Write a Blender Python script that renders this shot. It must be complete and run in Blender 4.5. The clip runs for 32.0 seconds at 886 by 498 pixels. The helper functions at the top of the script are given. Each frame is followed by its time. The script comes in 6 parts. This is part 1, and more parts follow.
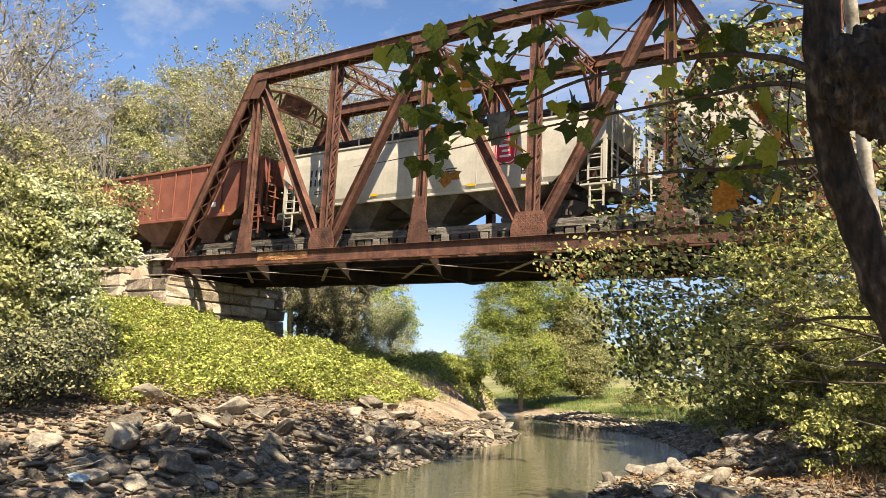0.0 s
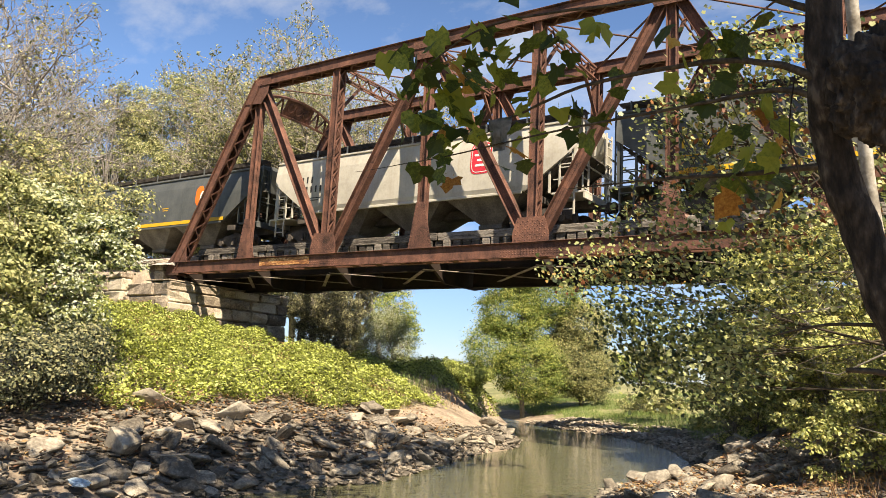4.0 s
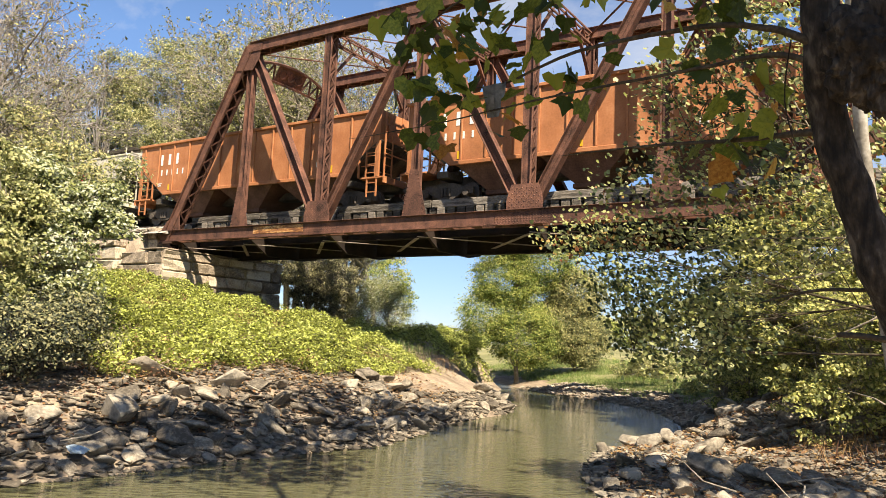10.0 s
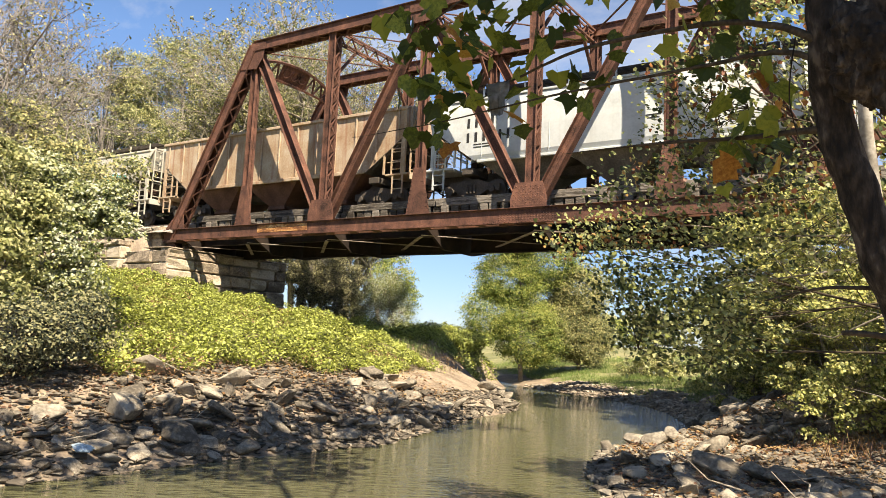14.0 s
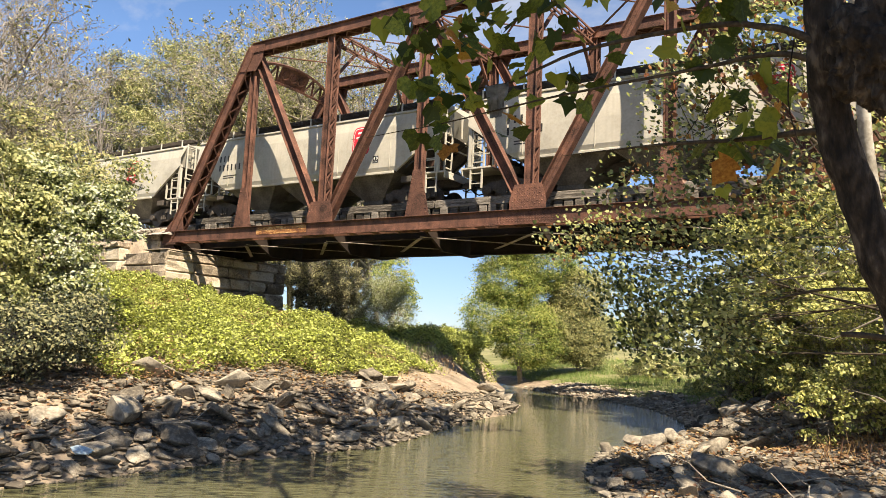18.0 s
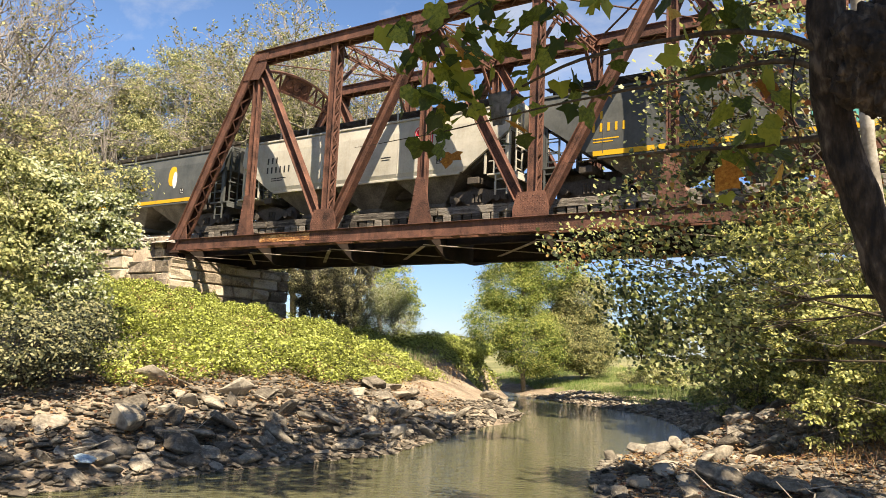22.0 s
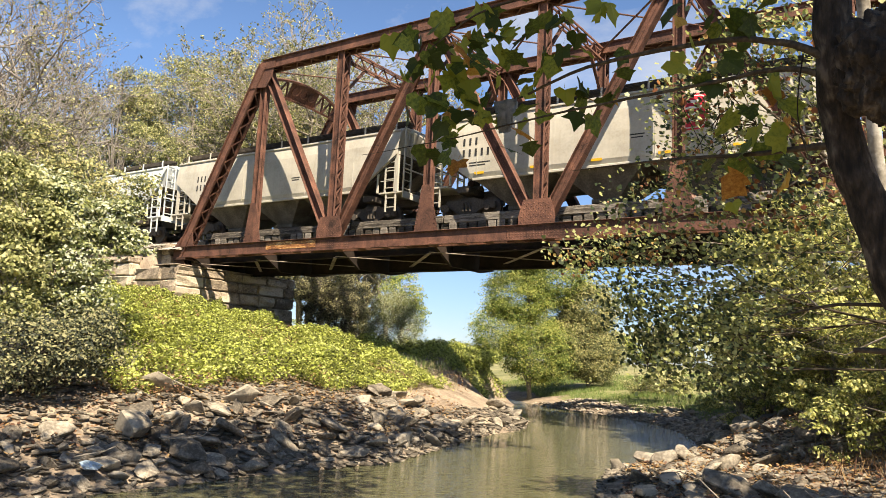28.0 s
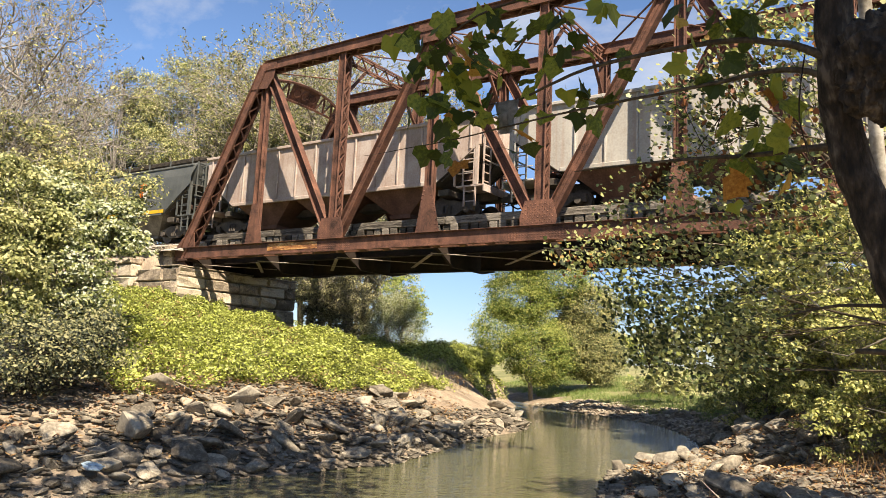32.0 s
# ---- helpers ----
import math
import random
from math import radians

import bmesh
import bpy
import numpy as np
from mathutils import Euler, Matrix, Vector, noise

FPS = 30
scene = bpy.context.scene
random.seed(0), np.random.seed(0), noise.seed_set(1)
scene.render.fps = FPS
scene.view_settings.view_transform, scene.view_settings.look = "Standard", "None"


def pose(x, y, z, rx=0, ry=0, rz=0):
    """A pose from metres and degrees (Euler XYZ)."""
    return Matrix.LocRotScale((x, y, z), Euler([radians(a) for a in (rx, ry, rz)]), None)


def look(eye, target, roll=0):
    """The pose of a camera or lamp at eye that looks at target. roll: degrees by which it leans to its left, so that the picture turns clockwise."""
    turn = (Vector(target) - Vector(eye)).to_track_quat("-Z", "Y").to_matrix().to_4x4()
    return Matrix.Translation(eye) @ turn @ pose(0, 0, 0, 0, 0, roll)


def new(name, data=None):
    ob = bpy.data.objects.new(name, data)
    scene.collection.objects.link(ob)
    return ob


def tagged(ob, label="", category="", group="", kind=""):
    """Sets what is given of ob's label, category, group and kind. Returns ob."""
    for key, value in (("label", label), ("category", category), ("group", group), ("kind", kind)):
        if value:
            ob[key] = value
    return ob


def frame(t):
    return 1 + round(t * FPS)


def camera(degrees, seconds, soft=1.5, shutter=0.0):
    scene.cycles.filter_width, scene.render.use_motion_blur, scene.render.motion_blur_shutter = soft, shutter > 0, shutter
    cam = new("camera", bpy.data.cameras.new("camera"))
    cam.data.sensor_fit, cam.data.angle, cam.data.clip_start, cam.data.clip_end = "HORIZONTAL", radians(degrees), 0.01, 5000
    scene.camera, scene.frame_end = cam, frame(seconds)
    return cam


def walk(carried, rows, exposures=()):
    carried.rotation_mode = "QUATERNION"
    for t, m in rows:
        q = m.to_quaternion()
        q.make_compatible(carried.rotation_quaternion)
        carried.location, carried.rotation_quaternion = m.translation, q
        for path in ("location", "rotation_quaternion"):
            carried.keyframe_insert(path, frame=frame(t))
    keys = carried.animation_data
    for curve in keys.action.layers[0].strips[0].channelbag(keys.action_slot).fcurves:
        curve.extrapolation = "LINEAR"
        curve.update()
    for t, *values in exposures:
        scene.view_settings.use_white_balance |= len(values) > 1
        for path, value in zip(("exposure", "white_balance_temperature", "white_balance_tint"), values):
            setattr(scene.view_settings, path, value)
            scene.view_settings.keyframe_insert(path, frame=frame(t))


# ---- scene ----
cam = camera(60.4, 32.0, soft=0.5)
EYE = (29.84, -22.293, 2.219)


def aim(turn, tilt, lean):
    """Camera pose at the fixed standpoint: turn to the left of +y, tilt up, lean to the left, in degrees."""
    return pose(*EYE, 90 + tilt, 0, turn) @ pose(0, 0, 0, 0, 0, lean)


walk(cam, [(t, aim(a, b, c)) for t, a, b, c in (
    (0, 33.85, 8.89, 2.86), (0.5, 33.84, 8.91, 2.87), (1, 33.87, 8.92, 2.86), (1.5, 33.89, 8.92, 2.89), (2, 33.93, 8.96, 2.94),
    (2.5, 33.97, 9.04, 2.94), (3, 34, 9.14, 2.99), (3.5, 34.01, 9.24, 3.02), (5.5, 33.78, 9.39, 3.02), (6, 33.66, 9.34, 3.04),
    (6.5, 33.61, 9.17, 3.04), (7, 33.65, 8.89, 3.05), (7.5, 33.69, 8.53, 3.05), (8, 33.71, 8.16, 2.98), (8.5, 33.66, 7.78, 2.91),
    (9, 33.58, 7.45, 2.83), (9.5, 33.48, 7.12, 2.76), (10, 33.43, 6.87, 2.74), (10.5, 33.38, 6.7, 2.75), (11, 33.39, 6.62, 2.79),
    (11.5, 33.41, 6.64, 2.81), (12, 33.43, 6.71, 2.82), (12.5, 33.49, 6.78, 2.79), (13, 33.55, 6.79, 2.75), (13.5, 33.62, 6.79, 2.73),
    (14, 33.72, 6.74, 2.68), (14.5, 33.8, 6.73, 2.69), (16.5, 33.83, 6.82, 2.65), (17, 33.78, 6.84, 2.62), (17.5, 33.72, 6.86, 2.6),
    (18, 33.67, 6.88, 2.62), (18.5, 33.66, 6.92, 2.61), (19, 33.66, 6.99, 2.6), (19.5, 33.68, 7.08, 2.57), (20, 33.69, 7.18, 2.56),
    (20.5, 33.73, 7.28, 2.56), (21, 33.77, 7.35, 2.55), (21.5, 33.86, 7.41, 2.57), (22, 33.93, 7.44, 2.56), (22.5, 34.01, 7.47, 2.59),
    (23, 34.07, 7.51, 2.6), (23.5, 34.14, 7.6, 2.65), (24, 34.21, 7.67, 2.65), (24.5, 34.27, 7.78, 2.63), (25, 34.33, 7.85, 2.67),
    (25.5, 34.35, 7.92, 2.67), (27.5, 34.41, 7.99, 2.7), (28, 34.4, 7.98, 2.7), (28.5, 34.38, 7.99, 2.69), (29, 34.33, 8.03, 2.73),
    (29.5, 34.28, 8.08, 2.75), (30, 34.27, 8.09, 2.77), (30.5, 34.27, 8.1, 2.79), (31, 34.33, 8.07, 2.78), (31.5, 34.43, 8.05, 2.75),
    (32, 34.51, 8.05, 2.7),

)], exposures=[(0.0, 1.45, 7450, 12), (32.0, 1.45, 7450, 12)])
# ---- light ----
SUN_WAY = Vector((-1.56, 1.0, -2.15)).normalized()
world = bpy.data.worlds.new("sky")
scene.world = world
world.use_nodes = True
wn, wl = world.node_tree.nodes, world.node_tree.links
wn.clear()
sky = wn.new("ShaderNodeTexSky")
sky.sky_type, sky.sun_disc = "NISHITA", False
sky.sun_elevation = math.asin(-SUN_WAY.z)
sky.sun_rotation = math.atan2(-SUN_WAY.x, -SUN_WAY.y)
sky.air_density, sky.dust_density, sky.ozone_density = 1.0, 0.05, 2.5
sky.altitude = 1200
wc = wn.new("ShaderNodeTexCoord")
wm = wn.new("ShaderNodeMapping")
wm.inputs["Rotation"].default_value = (0, 0, radians(35))
wm.inputs["Scale"].default_value = (1.0, 3.2, 4.0)
cloud = wn.new("ShaderNodeTexNoise")
cloud.inputs["Scale"].default_value, cloud.inputs["Detail"].default_value = 1.6, 7
cloud.inputs["Roughness"].default_value = 0.6
ramp = wn.new("ShaderNodeValToRGB")
ramp.color_ramp.elements[0].position, ramp.color_ramp.elements[1].position = 0.49, 0.84
mixw = wn.new("ShaderNodeMix")
mixw.data_type = "RGBA"
mixw.inputs[7].default_value = (7.4, 7.8, 8.2, 1)
bg = wn.new("ShaderNodeBackground")
bg.inputs["Strength"].default_value = 0.048
wo = wn.new("ShaderNodeOutputWorld")
wl.new(wc.outputs["Generated"], wm.inputs["Vector"])
wl.new(wm.outputs["Vector"], cloud.inputs["Vector"])
wl.new(cloud.outputs["Fac"], ramp.inputs["Fac"])
wl.new(ramp.outputs["Color"], mixw.inputs[0])
sep = wn.new("ShaderNodeSeparateXYZ")
haze = wn.new("ShaderNodeValToRGB")
haze.color_ramp.elements[0].position, haze.color_ramp.elements[0].color = 0.0, (0.64, 0.75, 1.02, 1)
haze.color_ramp.elements[1].position, haze.color_ramp.elements[1].color = 0.35, (1.18, 1.45, 1.74, 1)
high = haze.color_ramp.elements.new(0.85)
high.color = (0.72, 0.88, 1.08, 1)
tint = wn.new("ShaderNodeMix")
tint.data_type, tint.blend_type = "RGBA", "MULTIPLY"
tint.inputs[0].default_value = 1.0
wl.new(wc.outputs["Generated"], sep.inputs[0])
wl.new(sep.outputs["Z"], haze.inputs["Fac"])
wl.new(sky.outputs["Color"], tint.inputs[6])
wl.new(haze.outputs["Color"], tint.inputs[7])
wl.new(tint.outputs[2], mixw.inputs[6])
wl.new(mixw.outputs[2], bg.inputs["Color"])
wl.new(bg.outputs["Background"], wo.inputs["Surface"])
sun_data = bpy.data.lights.new("sun", "SUN")
sun_data.energy, sun_data.angle, sun_data.color = 5.0, radians(0.53), (1.0, 0.92, 0.79)
sun = new("sun", sun_data)
sun.matrix_world = look((60, -60, 80), Vector((60, -60, 80)) + SUN_WAY)


# ---- materials ----
def material(name, stops, scale=3.0, rough=0.8, metal=0.0, bump=0.3, fine=40.0, spread=0.25, island=0.0, obj=0.0,
             stretch=(1, 1, 1), spec=0.3, through_light=0.0, streak=0.0, streak_colour=(0.2, 0.1, 0.05)):
    """Procedural surface: a ramp of colours over broad noise, broken by fine grain, with relief from both."""
    m = bpy.data.materials.new(name)
    m.use_nodes = True
    n, l = m.node_tree.nodes, m.node_tree.links
    b = n["Principled BSDF"]
    tc = n.new("ShaderNodeTexCoord")
    mp = n.new("ShaderNodeMapping")
    mp.inputs["Scale"].default_value = stretch
    l.new(tc.outputs["Object"], mp.inputs["Vector"])
    a = n.new("ShaderNodeTexNoise")
    a.inputs["Scale"].default_value, a.inputs["Detail"].default_value = scale, 6
    a.inputs["Roughness"].default_value = 0.62
    f = n.new("ShaderNodeTexNoise")
    f.inputs["Scale"].default_value, f.inputs["Detail"].default_value = fine, 4
    l.new(mp.outputs[0], a.inputs["Vector"])
    l.new(mp.outputs[0], f.inputs["Vector"])
    mixf = n.new("ShaderNodeMath")
    mixf.operation = "MULTIPLY_ADD"
    mixf.inputs[1].default_value = spread
    sub = n.new("ShaderNodeMath")
    sub.operation, sub.inputs[1].default_value = "SUBTRACT", 0.5
    l.new(f.outputs["Fac"], sub.inputs[0])
    l.new(sub.outputs[0], mixf.inputs[0])
    l.new(a.outputs["Fac"], mixf.inputs[2])
    last = mixf.outputs[0]
    for amount, node, socket in ((island, "ShaderNodeNewGeometry", "Random Per Island"), (obj, "ShaderNodeObjectInfo", "Random")):
        if amount:
            g = n.new(node)
            s2 = n.new("ShaderNodeMath")
            s2.operation, s2.inputs[1].default_value = "SUBTRACT", 0.5
            l.new(g.outputs[socket], s2.inputs[0])
            ma = n.new("ShaderNodeMath")
            ma.operation, ma.inputs[1].default_value = "MULTIPLY_ADD", amount
            l.new(s2.outputs[0], ma.inputs[0])
            l.new(last, ma.inputs[2])
            last = ma.outputs[0]
    r = n.new("ShaderNodeValToRGB")
    e = r.color_ramp.elements
    lo, hi = 0.28, 0.72
    while len(e) < len(stops):
        e.new(0.5)
    for i, c in enumerate(stops):
        e[i].position = lo + (hi - lo) * i / max(1, len(stops) - 1)
        e[i].color = (*c, 1)
    l.new(last, r.inputs["Fac"])
    colour = r.outputs["Color"]
    if streak:
        ms = n.new("ShaderNodeMapping")
        ms.inputs["Scale"].default_value = (5.0, 5.0, 0.25)
        l.new(tc.outputs["Object"], ms.inputs["Vector"])
        st = n.new("ShaderNodeTexNoise")
        st.inputs["Scale"].default_value, st.inputs["Detail"].default_value = 1.0, 5
        l.new(ms.outputs[0], st.inputs["Vector"])
        sr = n.new("ShaderNodeMapRange")
        sr.inputs["From Min"].default_value, sr.inputs["From Max"].default_value = 0.5, 0.78
        sr.inputs["To Max"].default_value = streak
        l.new(st.outputs["Fac"], sr.inputs["Value"])
        mx = n.new("ShaderNodeMix")
        mx.data_type = "RGBA"
        mx.inputs[7].default_value = (*streak_colour, 1)
        l.new(sr.outputs[0], mx.inputs[0])
        l.new(colour, mx.inputs[6])
        colour = mx.outputs[2]
    l.new(colour, b.inputs["Base Color"])
    b.inputs["Roughness"].default_value, b.inputs["Metallic"].default_value = rough, metal
    b.inputs["Specular IOR Level"].default_value = spec
    if bump:
        bp = n.new("ShaderNodeBump")
        bp.inputs["Strength"].default_value, bp.inputs["Distance"].default_value = bump, 0.02
        l.new(last, bp.inputs["Height"])
        l.new(bp.outputs["Normal"], b.inputs["Normal"])
    if through_light:
        tr = n.new("ShaderNodeBsdfTranslucent")
        l.new(colour, tr.inputs["Color"])
        ms2 = n.new("ShaderNodeMixShader")
        ms2.inputs[0].default_value = through_light
        l.new(b.outputs[0], ms2.inputs[1])
        l.new(tr.outputs[0], ms2.inputs[2])
        l.new(ms2.outputs[0], n["Material Output"].inputs["Surface"])
    return m


RUST = material("rusted_steel", [(0.024, 0.013, 0.010), (0.086, 0.041, 0.029), (0.13, 0.060, 0.042), (0.20, 0.092, 0.060)], 1.7, 0.82, 0.0, 0.5, 24, 0.6, streak=0.6, streak_colour=(0.035, 0.018, 0.014))
# Near-black with underside shade put into the floor steel; plain black for air hoses.
SHADE_BLACK = material("shade_black_steel", [(0.008, 0.006, 0.005), (0.018, 0.012, 0.009), (0.035, 0.022, 0.016)], 1.5, 0.85, 0.0, 0.3, 30, 0.5)
# Pale steel: sunlight on the bottom laterals is put into their colour.
LIT_PALE = material("lit_pale_steel", [(0.10, 0.075, 0.06), (0.26, 0.22, 0.19), (0.40, 0.36, 0.32)], 3, 0.85, 0.0, 0.3, 30, 0.5)
# Darker copy of RUST with underside shade put into its colour.
RUST_SHADED = material("shaded_rusty_steel", [(0.022, 0.012, 0.009), (0.05, 0.026, 0.018), (0.085, 0.042, 0.028)], 1.5, 0.85, 0.0, 0.3, 30, 0.5)
SCRAPED = material("scraped_orange_rust", [(0.10, 0.045, 0.028), (0.22, 0.09, 0.035), (0.46, 0.22, 0.075), (0.62, 0.44, 0.24)], 1.6, 0.6, 0.1, 0.2, 12, 0.9, stretch=(1, 1, 3))
TIMBER = material("weathered_timber", [(0.022, 0.018, 0.015), (0.08, 0.07, 0.058), (0.24, 0.215, 0.185)], 3, 0.9, 0, 0.9, 22, 0.8, obj=0.35, stretch=(0.35, 1, 4))
RAIL = material("rail_steel", [(0.10, 0.06, 0.04), (0.17, 0.11, 0.08)], 8, 0.5, 0.6, 0.1)
STONE = material("limestone_block", [(0.13, 0.105, 0.08), (0.29, 0.235, 0.175), (0.44, 0.38, 0.29)], 2.0, 0.92, 0, 0.9, 16, 0.8, obj=0.45)
BALLAST = material("ballast", [(0.16, 0.14, 0.12), (0.32, 0.29, 0.25), (0.48, 0.45, 0.40)], 14, 0.95, 0, 1.0, 60, 0.8)
SOIL = material("bank_soil", [(0.13, 0.10, 0.07), (0.24, 0.19, 0.14), (0.36, 0.29, 0.21)], 1.1, 0.95, 0, 0.9, 14, 0.7)
ROCK = material("creek_rock", [(0.075, 0.064, 0.050), (0.175, 0.152, 0.118), (0.32, 0.285, 0.225)], 2.2, 0.9, 0, 0.8, 14, 0.7, obj=0.35, island=0.25)
ROCK_PALE = material("pale_shore_rock", [(0.16, 0.135, 0.105), (0.33, 0.285, 0.225), (0.52, 0.46, 0.37)], 2.2, 0.9, 0, 0.8, 14, 0.7, obj=0.35, island=0.25)
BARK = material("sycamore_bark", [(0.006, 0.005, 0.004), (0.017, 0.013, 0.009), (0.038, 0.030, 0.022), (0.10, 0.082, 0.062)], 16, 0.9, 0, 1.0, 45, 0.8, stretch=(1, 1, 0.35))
BARK_GREY = material("grey_bark", [(0.10, 0.085, 0.075), (0.20, 0.18, 0.16), (0.30, 0.28, 0.25)], 6, 0.9, 0, 0.6, 40, 0.6)


def leaf_material(name, stops, glow=0.35, island=0.9, rough=0.6):
    stops = [(r * 0.96, g, b * 1.12 + 0.010) for r, g, b in stops]
    return material(name, stops, 0.6, rough, 0, 0.0, 5, 0.3, island=island, through_light=glow, spec=0.35)


LEAF_VINE = leaf_material("vine_leaf", [(0.12, 0.13, 0.025), (0.30, 0.33, 0.05), (0.43, 0.47, 0.075), (0.52, 0.54, 0.15)], 0.4, 0.75)
LEAF_TREE = leaf_material("yellowing_leaf", [(0.11, 0.12, 0.04), (0.21, 0.22, 0.07), (0.31, 0.31, 0.10), (0.44, 0.39, 0.15)])
LEAF_GREEN = leaf_material("green_leaf", [(0.11, 0.16, 0.03), (0.20, 0.26, 0.05), (0.31, 0.37, 0.07), (0.50, 0.49, 0.12)], 0.55)
LEAF_SILVER = leaf_material("pale_leaf", [(0.10, 0.12, 0.03), (0.24, 0.25, 0.06), (0.36, 0.36, 0.13), (0.48, 0.49, 0.31)])
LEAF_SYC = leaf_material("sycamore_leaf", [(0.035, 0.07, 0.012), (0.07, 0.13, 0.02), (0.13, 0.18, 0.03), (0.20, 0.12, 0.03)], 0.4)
LEAF_DRY = leaf_material("dry_leaf", [(0.14, 0.07, 0.03), (0.26, 0.14, 0.05), (0.38, 0.24, 0.09)])
LEAF_DARK = leaf_material("brown_green_leaf", [(0.06, 0.055, 0.025), (0.14, 0.13, 0.05), (0.25, 0.23, 0.09), (0.36, 0.33, 0.15)])
LEAF_OLIVE = leaf_material("olive_leaf", [(0.13, 0.14, 0.04), (0.25, 0.265, 0.075), (0.37, 0.365, 0.12), (0.58, 0.54, 0.24)], 0.5)
# Lighter copy of the sycamore leaf: sunlight on the sprays is put into its colour.
LEAF_SYC_LIT = leaf_material("lit_sycamore_spray_leaf", [(0.05, 0.07, 0.02), (0.14, 0.16, 0.04), (0.23, 0.25, 0.055), (0.32, 0.34, 0.085), (0.44, 0.44, 0.17)], 0.5, 1.0, 0.45)
# Brightened bush leaf: sunlight on the east bank is put into the colour.
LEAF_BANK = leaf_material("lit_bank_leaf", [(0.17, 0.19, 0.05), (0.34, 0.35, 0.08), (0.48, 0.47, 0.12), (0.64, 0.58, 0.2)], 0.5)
# Darkened olive leaf: the bush's hollow shade is put into its colour.
LEAF_SHADE = leaf_material("shaded_olive_leaf", [(0.03, 0.036, 0.012), (0.07, 0.08, 0.025), (0.14, 0.14, 0.05), (0.28, 0.26, 0.11)], 0.3)
LEAF_RUST = leaf_material("rusty_spray_leaf", [(0.20, 0.07, 0.02), (0.34, 0.15, 0.04), (0.48, 0.30, 0.08)], 0.4, 1.0, 0.5)
LEAF_NEAR = material("large_sycamore_leaf", [(0.04, 0.06, 0.008), (0.10, 0.14, 0.016), (0.24, 0.27, 0.035)], 6, 0.55, 0, 0.1, 60, 0.4, obj=0.8, through_light=0.5, spec=0.4)
LEAF_AMBER = material("large_amber_leaf", [(0.22, 0.09, 0.015), (0.36, 0.17, 0.03), (0.45, 0.30, 0.06)], 9, 0.6, 0, 0.1, 60, 0.5, obj=0.5, through_light=0.4)
BARK_BROWN = material("brown_branch", [(0.018, 0.014, 0.008), (0.045, 0.034, 0.02), (0.09, 0.07, 0.045)], 20, 0.8, 0, 0.5, 60, 0.6)
BARK_PALE = material("pale_sycamore_bark", [(0.10, 0.085, 0.065), (0.24, 0.22, 0.18), (0.42, 0.40, 0.35)], 7, 0.8, 0, 0.3, 40, 0.4)
TWIG_PALE = material("pale_twig", [(0.12, 0.10, 0.075), (0.24, 0.21, 0.165), (0.38, 0.345, 0.285)], 6, 0.85, 0, 0.3, 40, 0.5)
STRAW = leaf_material("straw", [(0.20, 0.15, 0.07), (0.36, 0.29, 0.14), (0.50, 0.43, 0.24)])
GRASS = leaf_material("grass_blade", [(0.11, 0.18, 0.03), (0.20, 0.29, 0.06), (0.34, 0.36, 0.12)])


# ---- mesh helpers ----
def mesh_object(name, verts, faces, mat, parent=None, label="", smooth=False):
    me = bpy.data.meshes.new(name)
    me.from_pydata(verts, [], faces)
    me.materials.append(mat)
    if smooth:
        me.polygons.foreach_set("use_smooth", [True] * len(me.polygons))
    ob = new(name, me)
    ob.parent = parent
    if label:
        ob["label"] = label
    return ob


def part(name, bm, mat, parent=None, label="", smooth=False):
    me = bpy.data.meshes.new(name)
    bm.to_mesh(me)
    bm.free()
    me.materials.append(mat)
    if smooth:
        me.polygons.foreach_set("use_smooth", [True] * len(me.polygons))
    ob = new(name, me)
    ob.parent = parent
    if label:
        ob["label"] = label
    return ob


def share(name, me, parent, m=None, label=""):
    ob = new(name, me)
    ob.parent = parent
    if m is not None:
        ob.matrix_basis = m
    if label:
        ob["label"] = label
    return ob


def empty(name, label, category, group="", m=None, kind=""):
    ob = new(name)
    if m is not None:
        ob.matrix_basis = m
    return tagged(ob, label, category, group, kind)


def add_box(bm, lo, hi, bevel=0.0, m=None):
    """A box between two corners, in the frame m, with small chamfers."""
    r = bmesh.ops.create_cube(bm, size=1.0)
    vs = r["verts"]
    lo, hi = Vector(lo), Vector(hi)
    c, s = (lo + hi) / 2, hi - lo
    for v in vs:
        v.co = Vector((v.co.x * s.x, v.co.y * s.y, v.co.z * s.z)) + c
    if bevel:
        es = list({e for v in vs for e in v.link_edges})
        out = bmesh.ops.bevel(bm, geom=es, offset=bevel, segments=1, affect="EDGES", profile=0.5)
        vs = list({v for f in out["faces"] for v in f.verts} | {v for v in vs if v.is_valid})
    if m is not None:
        bmesh.ops.transform(bm, matrix=m, verts=vs)
    return vs


def bar_frame(a, b, side=Vector((0, 1, 0))):
    """Frame with x along a to b, y close to side."""
    a, b = Vector(a), Vector(b)
    x = (b - a).normalized()
    z = x.cross(Vector(side)).normalized()
    y = z.cross(x).normalized()
    return Matrix((x, y, z)).transposed().to_4x4(), (b - a).length, a


def add_bar(bm, a, b, wide, deep, bevel=0.0, side=Vector((0, 1, 0)), shift=0.0, lift=0.0):
    """A rectangular bar from a to b; wide is along side, deep across it; shift moves along side, lift across."""
    r, n, o = bar_frame(a, b, side)
    add_box(bm, (0, shift - wide / 2, lift - deep / 2), (n, shift + wide / 2, lift + deep / 2), bevel, Matrix.Translation(o) @ r)


